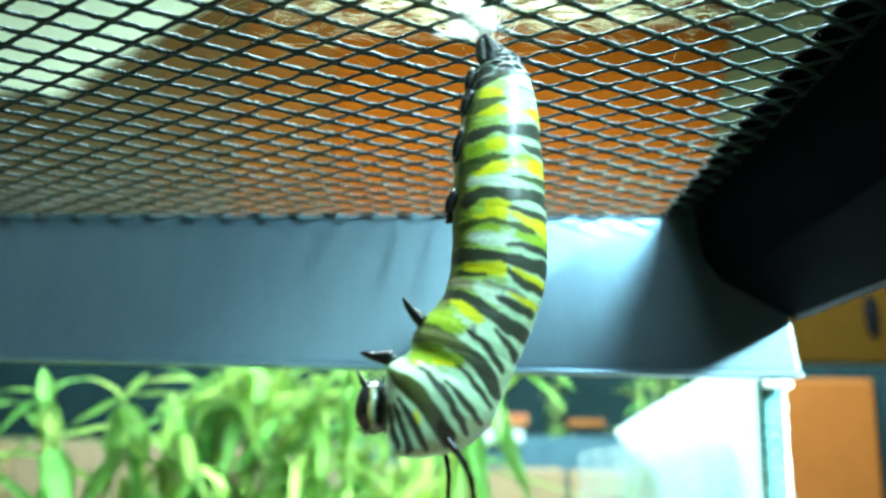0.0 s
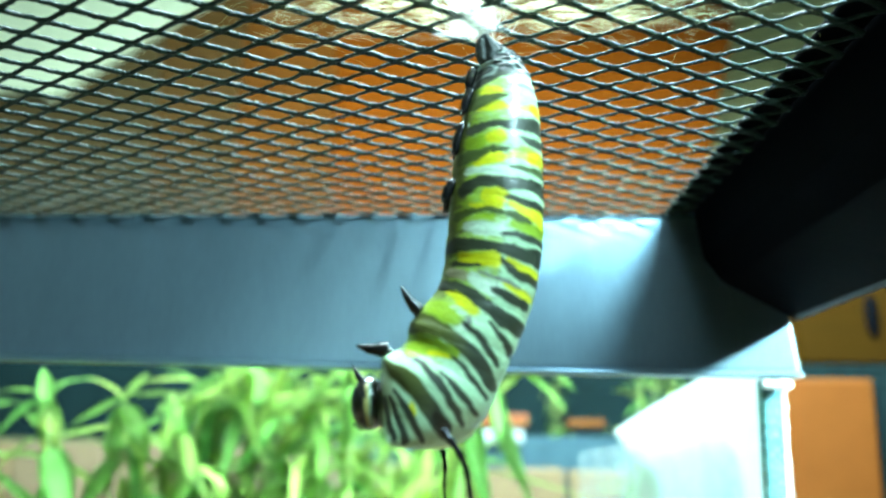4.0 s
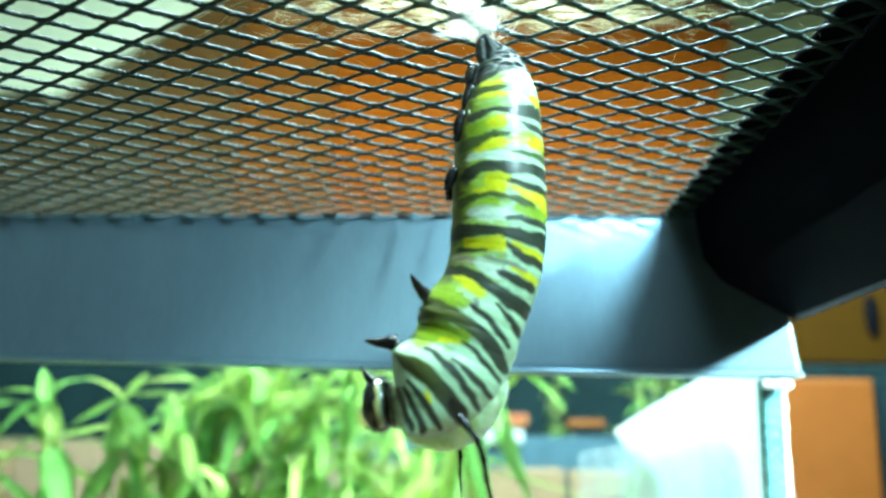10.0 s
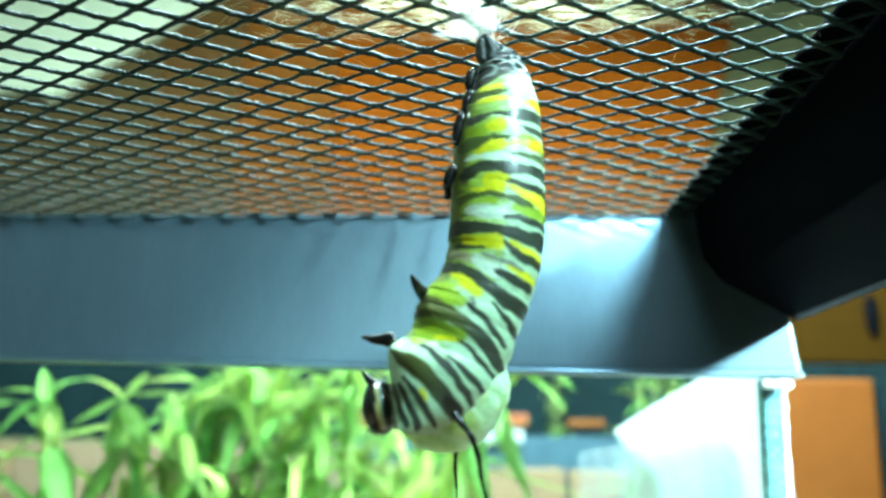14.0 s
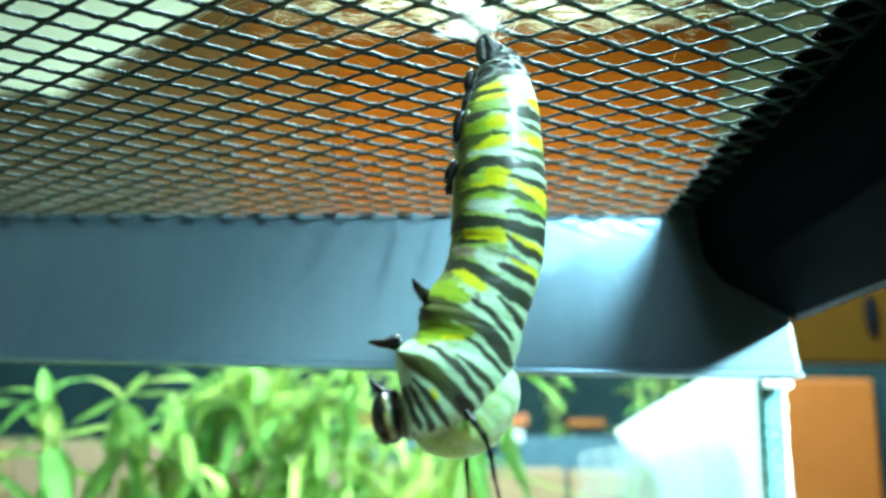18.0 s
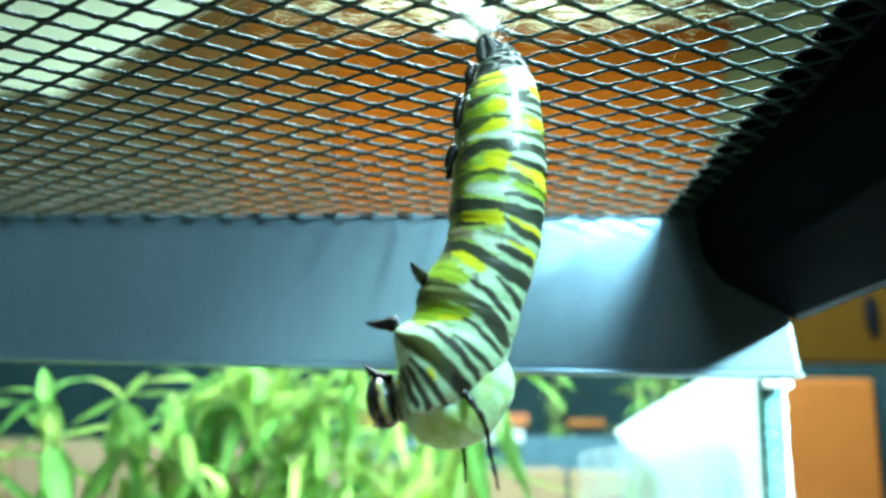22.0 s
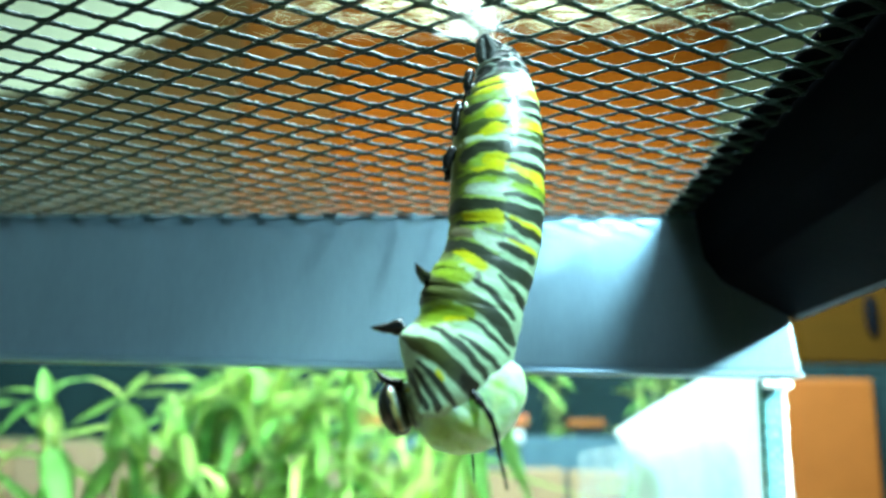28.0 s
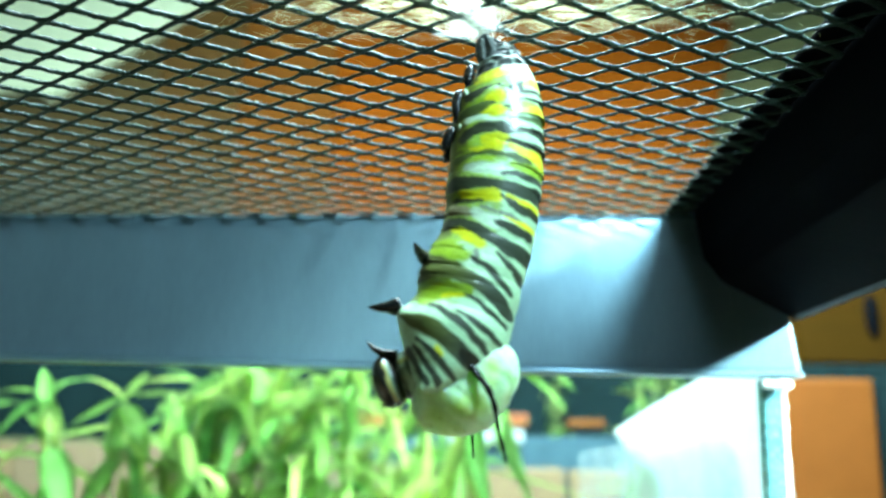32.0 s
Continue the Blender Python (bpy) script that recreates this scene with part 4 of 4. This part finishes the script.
def skin_colours(places):
    """The skin's colours at (ring, across, angle's sine) places."""
    s, u, far = np.array(places).T
    q = np.array([side_place(a, b) for a, b in zip(s, u)])
    bend = np.array([(wob(x * 0.9, z * 0.9, 3 + f), wob(x * 0.9, z * 0.9, 8 + f)) for (x, z), f in zip(q, far * 0.4)])
    fray = np.array([(wob(x * 2.6, z * 4.0, 5 + f), wob(x * 2.6, z * 4.0, 1 + f)) for (x, z), f in zip(q, far * 0.9)])
    mottle = np.array([wob(x * 1.4, z * 2.6, 14 + f) for (x, z), f in zip(q, far)])
    grain = np.array([wob(x * 3.5, z * 11.0, 24 + f) for (x, z), f in zip(q, far * 2)])
    q = q + 0.18 * bend + 0.07 * fray
    c = np.tile(MINT * 1.02, (len(s), 1))

    def lay(ink, m):
        m = np.clip(m, 0, 1)[:, None]
        c[:] = c * (1 - m) + ink * m

    # limy flank, olive belly
    lay(np.array((0.31, 0.47, 0.07)), np.clip((0.25 - u + 0.5 * mottle) / 0.3, 0, 0.8) * np.clip((10.5 - s) / 1.0, 0, 1))
    lay(LIME * 1.1, np.clip((-u - 0.12 + 0.7 * mottle) / 0.35, 0, 0.85) * np.clip((14 - s) / 1.5, 0, 1))
    lay(np.array((0.3, 0.42, 0.2)), np.clip((mottle + 0.1 * grain - 0.12) / 0.2, 0, 0.35))
    low = np.clip((s - 10.3) / 0.6, 0, 1) * np.clip((13.6 - s) / 0.5, 0, 1)
    lay(OLIVE_SKIN * 1.3, np.clip((-u - 0.58 + 0.24 * mottle + 0.1 * grain) / 0.22, 0, 0.92) * (1 - low) * np.clip((14.2 - s) / 0.6, 0, 1))
    lay(LIME * 0.7, low * np.clip((-u - 0.2 + 0.3 * mottle) / 0.4, 0, 0.75))
    for kind in PAINT_ORDER:
        for ink, line in ((m[0], m[1:]) for m in MARKS if m[0] == kind):
            cover = mark_cover(q, line)
            soft = 0.16 if ink in "TWLPY" else 0.07
            if ink == "B":
                shade = np.clip((u + 0.2 + 0.2 * mottle) / 0.6, 0, 1)[:, None]
                tone = OLIVE_SKIN * 0.95 * (1 - shade) + BLACK_SKIN * 1.2 * shade
            else:
                tone = INKS[ink] * (1 + 0.25 * grain)[:, None]
            lay(tone, np.clip(cover / soft + 0.5, 0, 1) * (0.94 if ink in "TWLPY" else 0.97))
    # a broken dark line along the side
    seam = np.clip(1 - abs(u - 0.21 - 0.05 * mottle) / 0.035, 0, 1) * np.clip((s - 6.4) / 0.5, 0, 1) * np.clip((10.6 - s) / 0.5, 0, 1)
    lay(BLACK_SKIN * 3, seam * np.clip(0.25 + 1.6 * grain + mottle, 0, 0.75))
    # wrinkled tail skin, dark with pale creases
    tail = np.clip((3.3 + 0.35 * bend[:, 0] - s + 0.5 * np.clip(-u - 0.2, 0, 1)) / 0.2, 0, 1)
    crests = np.array([1 - 4.5 * abs(wob(a * 2.4 - 0.5 * b, b * 1.5, 2.3)) for a, b in zip(s, u)])
    pale = np.clip(crests, 0, 1)[:, None] ** 1.5
    c[:] = c * (1 - tail)[:, None] + (np.array((0.016, 0.022, 0.022)) * (1 - pale) + np.array((0.4, 0.5, 0.46)) * pale) * tail[:, None]
    return c


def paint(ob, colours):
    layer = ob.data.color_attributes.new("skin", "FLOAT_COLOR", "POINT")
    flat = np.ones((len(colours), 4))
    flat[:, :3] = np.clip(colours, 0, 1)
    layer.data.foreach_set("color", flat.ravel())


caterpillar = thing("caterpillar", tuple(ANCHOR), "striped black, white and yellow caterpillar shedding its skin, hanging from silk", "caterpillar")
RING_POSES, HOMES = [], {}
ROUND = 120


def skin_ring(s, half, hold, rows):
    """One fold of the skin: a short sleeve round the body, a little fuller in its middle."""
    mid, w, tilt = ring_frame(hold)
    home = pose(mid[0] / 1000, 0, mid[1] / 1000, 0, math.degrees(tilt), 0)
    back = home.inverted()
    verts, places, folds, faces = [], [], [], []
    for r in range(rows):
        v = 2 * r / (rows - 1) - 1
        sv = min(max(s + v * (half + 0.1), 0.0), 19.0)
        m, hw, ti = ring_frame(sv)
        full = 1.004 - 0.026 * max(0, -v) ** 3 - 0.006 * max(0, v) ** 3 if half < 2 else 1.003 - 0.035 * ease(13.6 - sv, 0.0, 0.3)
        full += 0.012 * wob(sv * 1.9, 0.3, 1.0)
        for k in range(ROUND):
            a = 2 * math.pi * k / ROUND
            fold = crease(sv, a)
            lump = 1 - 0.007 * fold + 0.012 * wob(math.cos(a) * 2.5, math.sin(a) * 2.5, sv * 1.3) + ((0.16 * wob(math.cos(a) * 1.6 + sv, math.sin(a) * 1.6, sv * 5.5) - 0.06 * fold) * ease(3.2 - sv, 0, 0.8) if sv < 3.2 else 0)
            swell = ease(sv, 13.2, 16.4) ** 2 * (3 - 2 * ease(sv, 13.2, 16.4))
            deep = hw * 0.97 * (1 - swell) + max(hw * 0.97, 5.1 - 0.28 * (sv - 14.8)) * swell
            x, y = math.cos(a) * hw * full * lump, math.sin(a) * deep * full * lump
            p = Vector(((m[0] + x * math.cos(ti)) / 1000, y / 1000, (m[1] - x * math.sin(ti)) / 1000))
            if sv > 15.3 and y < 0:
                p.z -= 0.0013 * min(1, (sv - 15.3) / 3) * -math.sin(a)
            verts.append(back @ p)
            places.append((sv, math.cos(a), math.sin(a)))
            folds.append(fold)
    for r in range(rows - 1):
        for k in range(ROUND):
            a, b = r * ROUND, (r + 1) * ROUND
            faces.append((a + k, a + (k + 1) % ROUND, b + (k + 1) % ROUND, b + k))
    me = bpy.data.meshes.new("skin_ring")
    me.from_pydata(verts, [], faces)
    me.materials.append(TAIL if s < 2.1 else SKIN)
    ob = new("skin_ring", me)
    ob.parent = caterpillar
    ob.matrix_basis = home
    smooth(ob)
    # shade in the wrinkles is darkened into the skin's colour
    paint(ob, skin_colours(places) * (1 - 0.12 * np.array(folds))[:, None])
    RING_POSES.append((ob, hold, mid, tilt))
    HOMES[ob.name] = home
    return ob


# the folds of the belly part in the dark bands and lines; the chest's skin is one stiff shell
CUTS = [0.0, 0.7, 1.4, 2.1]
for a, b in zip(BANDS, BANDS[1:]):
    CUTS += [a, a + (b - a) * 0.325, a + (b - a) * 0.675]
CUTS += [11.9, 12.6, 13.4]
for a, b in zip(CUTS, CUTS[1:]):
    skin_ring((a + b) / 2, (b - a) / 2, (a + b) / 2, 21)
chest = skin_ring(16.2, 2.8, 13.4, 120)
tagged(chest, "striped chest skin splitting off")


# the chest's skin lags behind its belly side: shift, rise and tilt at three rings after 10, 18 and 31 seconds
CHEST_LAG = (((-0.05, 0.05, -0.07), (-0.43, -0.39, -0.38), (0.11, -0.15, -0.35)),
             ((-0.2, -0.1, -0.17), (0.06, -0.13, -0.33), (-0.66, -0.5, -0.75)),
             ((-0.2, 6.0, 5.6), (7.1, 11.6, 11.3), (4.3, 4.8, 2.6)))


def shift_at(k, s):
    """Shift, rise (millimetres) and tilt (degrees) of the skin at ring s at the k-th time."""
    n = len(NODES)
    row = FIELD[k]
    dx, dz, turn = (float(np.interp(s, NODES, row[i * n:(i + 1) * n])) for i in range(3))
    dz -= 0.5 * ease(TIMES[k], 18, 30) * ease(s, 4.0, 5.5) * (1 - ease(s, 8, 10))
    dx -= 0.28 * ease(TIMES[k], 8, 24) * ease(s, 2, 4.5) * (1 - ease(s, 8, 10.5))
    more = [np.interp(s, [6.5, 8.8, 10.6, 13.4], [0.0] + [np.interp(TIMES[k], [0, 10, 18, 31], [0.0] + list(row)) for row in rows]) for rows in CHEST_LAG]
    # the rings that bunch up under the tail lean over
    late = ease(TIMES[k], 3, 31)
    lean = [late * float(np.interp(s, [2.0, 3.0, 3.6, 4.4, 5.2, 6.6], row)) for row in ((0, 0.1, 0.1, 0.1, 0.05, 0), (0, -0.65, -1.4, -0.8, -0.3, 0), (0, -2, -4, -4, -2, 0))]
    return dx + float(more[0]) + lean[0], dz + float(more[1]) + lean[1], turn + float(more[2]) + lean[2]


def nearest_ring(s):
    return min(RING_POSES, key=lambda r: abs(r[1] - s))


def on_ring(name, s, bm, material, label=""):
    """A part built in the caterpillar's space (millimetres) and fixed to the skin at ring s."""
    ob = nearest_ring(s)[0]
    bm.transform(HOMES[ob.name].inverted() @ Matrix.Diagonal((0.001, 0.001, 0.001, 1)))
    return smooth(part(name, bm, material, ob, label))


def claw(base, tip, y, thick, bend=0.25):
    b, t = Vector((base[0], y, base[1])), Vector((tip[0], y * 1.15, tip[1]))
    side = Vector((-(t - b).z, 0, (t - b).x)) * bend
    pts = [b.lerp(t, k / 8) + side * math.sin(math.pi * k / 8) * 0.5 for k in range(9)]
    return tube(pts, [thick * (1 - k / 8) ** 0.65 * (1.12 if k in (2, 5) else 1) + 0.02 for k in range(9)], 12)


FOLDING = []
for y in (-1.3, 1.6):
    FOLDING.append((on_ring("thoracic_leg", 11.3, claw((-5.6, -28.7), (-7.5, -26.4) if y < 0 else (-6.9, -27.1), y, 0.62 if y < 0 else 0.46, 0.1), BLACK, "glossy black pointed leg"), y))
    on_ring("thoracic_leg", 14.3, claw((-8.2, -31.7), (-11.1, -31.3) if y < 0 else (-9.9, -31.5), y * 0.9, 0.7 if y < 0 else 0.5, 0.1), BLACK, "glossy black pointed leg")


def proleg(root, tip, y, thick):
    """A stubby clasping leg: a swollen, ridged lobe that narrows to a hooked foot."""
    a, b = Vector((root[0], y, root[1])), Vector((tip[0], y * 1.1, tip[1]))
    bow = Vector((-0.22, 0, -0.06))
    pts = [a.lerp(b, k / 10) + bow * math.sin(math.pi * k / 10) for k in range(11)]
    bm = tube(pts, [thick * (0.55, 0.86, 1.0, 0.92, 1.0, 0.98, 0.86, 0.9, 0.7, 0.62, 0.3)[k] for k in range(11)], 14)
    for k in range(5):
        at = pts[9] + Vector((0, 0.2 * (k - 2) * thick, 0))
        tube([at, at + Vector((-0.5, 0.1 * (k - 2), -0.25)) * thick, at + Vector((-0.75, 0.12 * (k - 2), 0.05)) * thick], [0.13 * thick, 0.1 * thick, 0.03 * thick], 6, bm)
    return bm


def lobe(x, y, z, a, b, c, lean):
    bm = bmesh.new()
    bmesh.ops.create_uvsphere(bm, u_segments=16, v_segments=10, radius=1, matrix=Matrix.Translation((x, y, z)) @ Matrix.Rotation(lean, 4, "Y") @ Matrix.Diagonal((a, b, c, 1)))
    for v in bm.verts:
        v.co += Vector((1, 1, 1)) * 0.08 * wob(v.co.x * 3, v.co.y * 3, v.co.z * 3)
    return bm


for root, tip, ring, thick in (((-1.0, -4.6), (-1.55, -6.9), 3.35, 0.5), ((-1.2, -6.6), (-2.1, -9.4), 3.9, 0.5), ((-1.95, -10.7), (-2.8, -14.0), 5.1, 0.52), ((-2.55, -16.7), (-3.5, -18.9), 6.9, 0.55)):
    for y in (-1.5, 1.3):
        on_ring("proleg", ring, proleg(root, tip, y, thick), BLACK, "glossy black clasping proleg")
for x, z, ring in ((-1.75, -11.5, 5.1), (-2.2, -17.0, 6.9)):
    on_ring("proleg_plate", ring, lobe(x + 0.25, -2.3, z, 0.24, 0.26, 0.42, 0.2), PLATE, "pale plate above the proleg")

# black tail clasper in the silk
clasp = bmesh.new()
rows = []
for r in range(25):
    t = r / 24
    left, right = -0.06 - 0.86 * math.sin(min(1, t * 1.9) * 1.57), 0.0 + 1.75 * min(1, t * 1.35) ** 0.8 - 0.5 * max(0, t - 0.74)
    z = -0.35 - 3.3 * t
    cut = min(1, math.sqrt(t * 6) + 0.05) * (1 - 0.25 * ease(t, 0.8, 1))
    row = []
    for k in range(48):
        a = 2 * math.pi * k / 48
        # a deep groove between two lobes, wrinkled across
        groove = -0.3 * math.exp(-((math.cos(a) + 0.05 + 0.25 * t) / 0.22) ** 2) * (1 if math.sin(a) < 0 else 0) * ease(t, 0.1, 0.4)
        ridge = 1 + groove + 0.14 * wob(math.cos(a) * 3, math.sin(a) * 3, t * 2.2) + 0.09 * wob(math.cos(a) * 7, math.sin(a) * 7, t * 9)
        hw = (right - left) / 2 * cut
        row.append(clasp.verts.new(Vector(((left + right) / 2 + math.cos(a) * hw * (1 + 0.3 * (ridge - 1)), -1.1 + math.sin(a) * min(hw, 0.95) * ridge, z)) / 1000))
    rows.append(row)
for a, b in zip(rows, rows[1:]):
    for k in range(48):
        clasp.faces.new((a[k], a[(k + 1) % 48], b[(k + 1) % 48], b[k]))
clasp.faces.new(rows[0]), clasp.faces.new(rows[-1][::-1])
bmesh.ops.recalc_face_normals(clasp, faces=clasp.faces)
smooth(part("tail_clasper", clasp, CREASE, caterpillar, "dark grey wrinkled tail clasper"))
on_ring("bristle", 1.05, tube([(1.9, -1.2, -1.4), (1.8, -1.2, -0.7), (2.05, -1.1, 0.0), (2.5, -1.0, 0.5), (3.0, -0.9, 0.65)], [0.05, 0.045, 0.04, 0.03, 0.015], 6), BLACK, "fine curved black bristle")

# ---- the head, in its own space round its middle ----
HEAD_AT = (-10.17, -35.81)
hb = bmesh.new()
bmesh.ops.create_uvsphere(hb, u_segments=48, v_segments=32, radius=1)
head_colours = []
for v in hb.verts:
    x, y, z = v.co
    band = math.sin((x * 1.05 + 0.12 * wob(z * 2, y, 2)) * 4.6 + 0.9)
    pale = min(1, max(0, (band - 0.62) * 5)) * (1 if y < 0.5 else 0.5) * (1 if -0.85 < z < 0.7 else 0)
    tint = np.array((0.34, 0.31, 0.1)) if x < 0.15 else MINT * 0.45
    head_colours.append(np.array((0.012, 0.012, 0.01)) * (1 - pale) + tint * pale)
    f = 1 + 0.08 * z * (-1) + 0.03 * wob(x * 2, y * 2, z * 2)
    v.co = Vector((x * 1.5 * f + 0.15, y * 2.25 * f, z * 2.35 - 0.05)) * 0.001
head = smooth(part("head", hb, HEAD, caterpillar, "black head with yellow-white stripes"))
paint(head, np.array(head_colours))
leg = claw((0.9, 0.9), (-1.15, 3.1), -0.7, 0.5)
leg.transform(Matrix.Diagonal((0.001, 0.001, 0.001, 1)))
head_leg = smooth(part("thoracic_leg", leg, BLACK, head, "glossy black pointed leg"))
collar = bmesh.new()
bmesh.ops.create_uvsphere(collar, u_segments=40, v_segments=28, radius=1)
collar_colours = []
for v in collar.verts:
    x, y, z = v.co
    w = ease(min(abs(x + 0.45 + 0.15 * wob(y * 2, z * 2, 8)), abs(x - 0.05 + 0.2 * wob(y * 2, z * 2, 6)), abs(x - 0.55 + 0.2 * wob(y * 2, z * 2, 5))), 0.07, 0.16)
    m = ease(wob(y * 3, z * 3, 4), 0.1, 0.3) * ease(z, -0.2, 0.4)
    collar_colours.append(BLACK_SKIN * (1 - w) + (MINT * (1 - m) + YELLOW * 0.8 * m) * 0.9 * w)
    v.co = Vector((x * 2.0 * (1 + 0.12 * wob(z * 2, y * 2, 3)) + 2.25, y * 2.1 + 0.2, z * 2.25 - 0.25)) * 0.001
collar = smooth(part("collar", collar, SKIN, head, "pale striped neck collar"))
paint(collar, np.array(collar_colours))
for k in range(3):
    bump_bm = bmesh.new()
    bmesh.ops.create_uvsphere(bump_bm, u_segments=10, v_segments=8, radius=0.00016, matrix=Matrix.Translation((-0.0009 + 0.0003 * k, -0.0014, -0.0019 - 0.0002 * k)))
    smooth(part("eye", bump_bm, BLACK, head))

# ---- the pale body that comes out of the skin ----
PUPA_AT = ring_frame(14.5)[0]


def pupa_body():
    bm = bmesh.new()
    rows = []
    for i in range(61):
        s = 11.6 + 7.4 * i / 60
        m, hw, ti = ring_frame(s)
        full = (0.955 + 0.02 * wob(s * 0.8, 1, 1)) * min(1, 0.55 + 0.45 * math.sqrt(i / 12))
        row = []
        for k in range(72):
            a = 2 * math.pi * k / 72
            fold = 1 + 0.03 * wob(math.cos(a) * 2, math.sin(a) * 2, s * 0.9) - 0.022 * max(0, 1 - abs(wob(math.cos(a) * 1.3, math.sin(a) * 1.3, s * 0.75 + 5)) * 7) + 0.02 * wob(math.cos(a) * 5, math.sin(a) * 5, s * 2.5)
            lean = 1 - 0.2 * max(0, -math.cos(a)) * min(1, max(0, (s - 15) / 2))
            x, y = math.cos(a) * hw * full * fold * lean, math.sin(a) * min(hw * 0.86, 4.0) * full * fold
            row.append(bm.verts.new(Vector((m[0] + x * math.cos(ti) - PUPA_AT[0], y, m[1] - x * math.sin(ti) - PUPA_AT[1])) / 1000))
        rows.append(row)
    for a, b in zip(rows, rows[1:]):
        for k in range(72):
            bm.faces.new((a[k], a[(k + 1) % 72], b[(k + 1) % 72], b[k]))
    bm.faces.new(rows[0]), bm.faces.new(rows[-1][::-1])
    bmesh.ops.recalc_face_normals(bm, faces=bm.faces)
    return bm


pupa = smooth(part("pupa_body", pupa_body(), PUPA, caterpillar, "pale green soft pupa coming out of the split skin"))
tints = []
for v in pupa.data.vertices:
    m = ease(wob(v.co.x * 420, v.co.y * 420, v.co.z * 420 + 4), 0.0, 0.35)
    pale = ease(wob(v.co.x * 700, v.co.y * 700, v.co.z * 700), 0.05, 0.4) * 0.5
    tints.append(np.array((0.54, 0.84, 0.46)) * (1 - 0.7 * m) + np.array((0.5, 0.74, 0.16)) * 0.7 * m + pale * 0.3 * np.array((1, 0.8, 1.1)))
paint(pupa, np.array(tints))

# ---- the two limp feelers, in their own space from the root ----
def feeler(points, thick):
    pts = [Vector((p[0], p[1], p[2])) for p in points]
    fine = []
    for a, b in zip(pts, pts[1:]):
        fine += [a.lerp(b, k / 4) for k in range(4)]
    fine.append(pts[-1])
    n = len(fine)
    fine = [fine[0]] + [(fine[k - 1] + fine[k] * 2 + fine[k + 1]) / 4 for k in range(1, n - 1)] + [fine[-1]]
    bm = tube(fine, [thick * (1 - 0.75 * k / n) * (1 + 0.22 * math.sin(k * 1.7)) for k in range(n)], 10)
    bm.transform(Matrix.Diagonal((0.001, 0.001, 0.001, 1)))
    return bm


NEAR_ROOT, FAR_ROOT = (-3.6, -38.2), (-4.3, -38.4)
near_feeler = smooth(part("feeler", feeler([(-0.35, 0.4, 0.5), (0.55, 0, -0.8), (1.6, -0.1, -2.2), (2.1, 0, -3.6), (2.3, 0.1, -5.2), (2.7, 0.1, -6.8), (2.9, 0.2, -8.0)], 0.34), BLACK, caterpillar, "limp black feeler"))
far_feeler = smooth(part("feeler", feeler([(0, 0, 0.6), (0.1, 0, -0.7), (0.6, 0, -1.8), (0.8, 0, -3.2), (0.7, 0, -4.6), (0.85, 0, -6.0), (0.9, 0, -7.4)], 0.28), BLACK, caterpillar, "limp black feeler"))


def motions():
    for ob, s, mid, tilt in RING_POSES:
        rows = []
        for k, t in enumerate(TIMES):
            dx, dz, turn = shift_at(k, s)
            rows.append((t, pose((mid[0] + dx) / 1000, 0, (mid[1] + dz) / 1000, 0, math.degrees(tilt) + turn, 0)))
        walk(ob, rows)
    head_rows, pupa_rows, near_rows, far_rows = [], [], [], []
    for k, t in enumerate(TIMES):
        hx, hz = HEAD_X[k], HEAD_Z[k]
        head_rows.append((t, pose((HEAD_AT[0] + hx) / 1000, 0, (HEAD_AT[1] + hz) / 1000, 0, -22 * t / 32, 0)))
        pupa_rows.append((t, pose((PUPA_AT[0] + hx + 0.3 * min(1, t / 16)) / 1000, 0.0004, (PUPA_AT[1] + hz * 0.62) / 1000, 0, 0, 0)))
        dx, dz, turn = shift_at(k, 13.4)
        m = ring_frame(13.4)[0]
        c, sn = math.cos(radians(turn)), math.sin(radians(turn))
        for rows, root, y in ((near_rows, NEAR_ROOT, -0.0036), (far_rows, FAR_ROOT, 0.002)):
            rx, rz = root[0] - m[0], root[1] - m[1]
            rows.append((t, pose((m[0] + dx + rx * c + rz * sn) / 1000, y, (m[1] + dz - rx * sn + rz * c) / 1000, 0, 0, 0)))
    for leg, y in FOLDING:
        # the upper leg folds towards the belly's middle as its skin empties
        back = HOMES[leg.parent.name].inverted()
        root, tip = (back @ (Vector((x, y, z)) / 1000) for x, z in ((-5.6, -28.7), (-7.5, -26.4)))
        axis = (tip - root).cross(Vector((0, -1, 0))).normalized()
        rows = []
        for t in (0.0, 2.0, 6.0, 10.0, 14.0, 20.0, 26.0, 32.0):
            turn = Matrix.Rotation(radians(46) * ease(t, 1, 13) + radians(14) * ease(t, 14, 31), 4, axis)
            rows.append((t, Matrix.Translation(root) @ turn @ Matrix.Translation(-root)))
        walk(leg, rows)
    walk(head, head_rows)
    # its leg is drawn up with the chest's skin
    walk(head_leg, [(0.0, Matrix.Identity(4)), (18.0, pose(0.0003, 0, 0.0005)), (32.0, pose(0.0007, 0, 0.0008))])
    walk(pupa, pupa_rows)
    walk(near_feeler, near_rows)
    walk(far_feeler, far_rows)


motions()
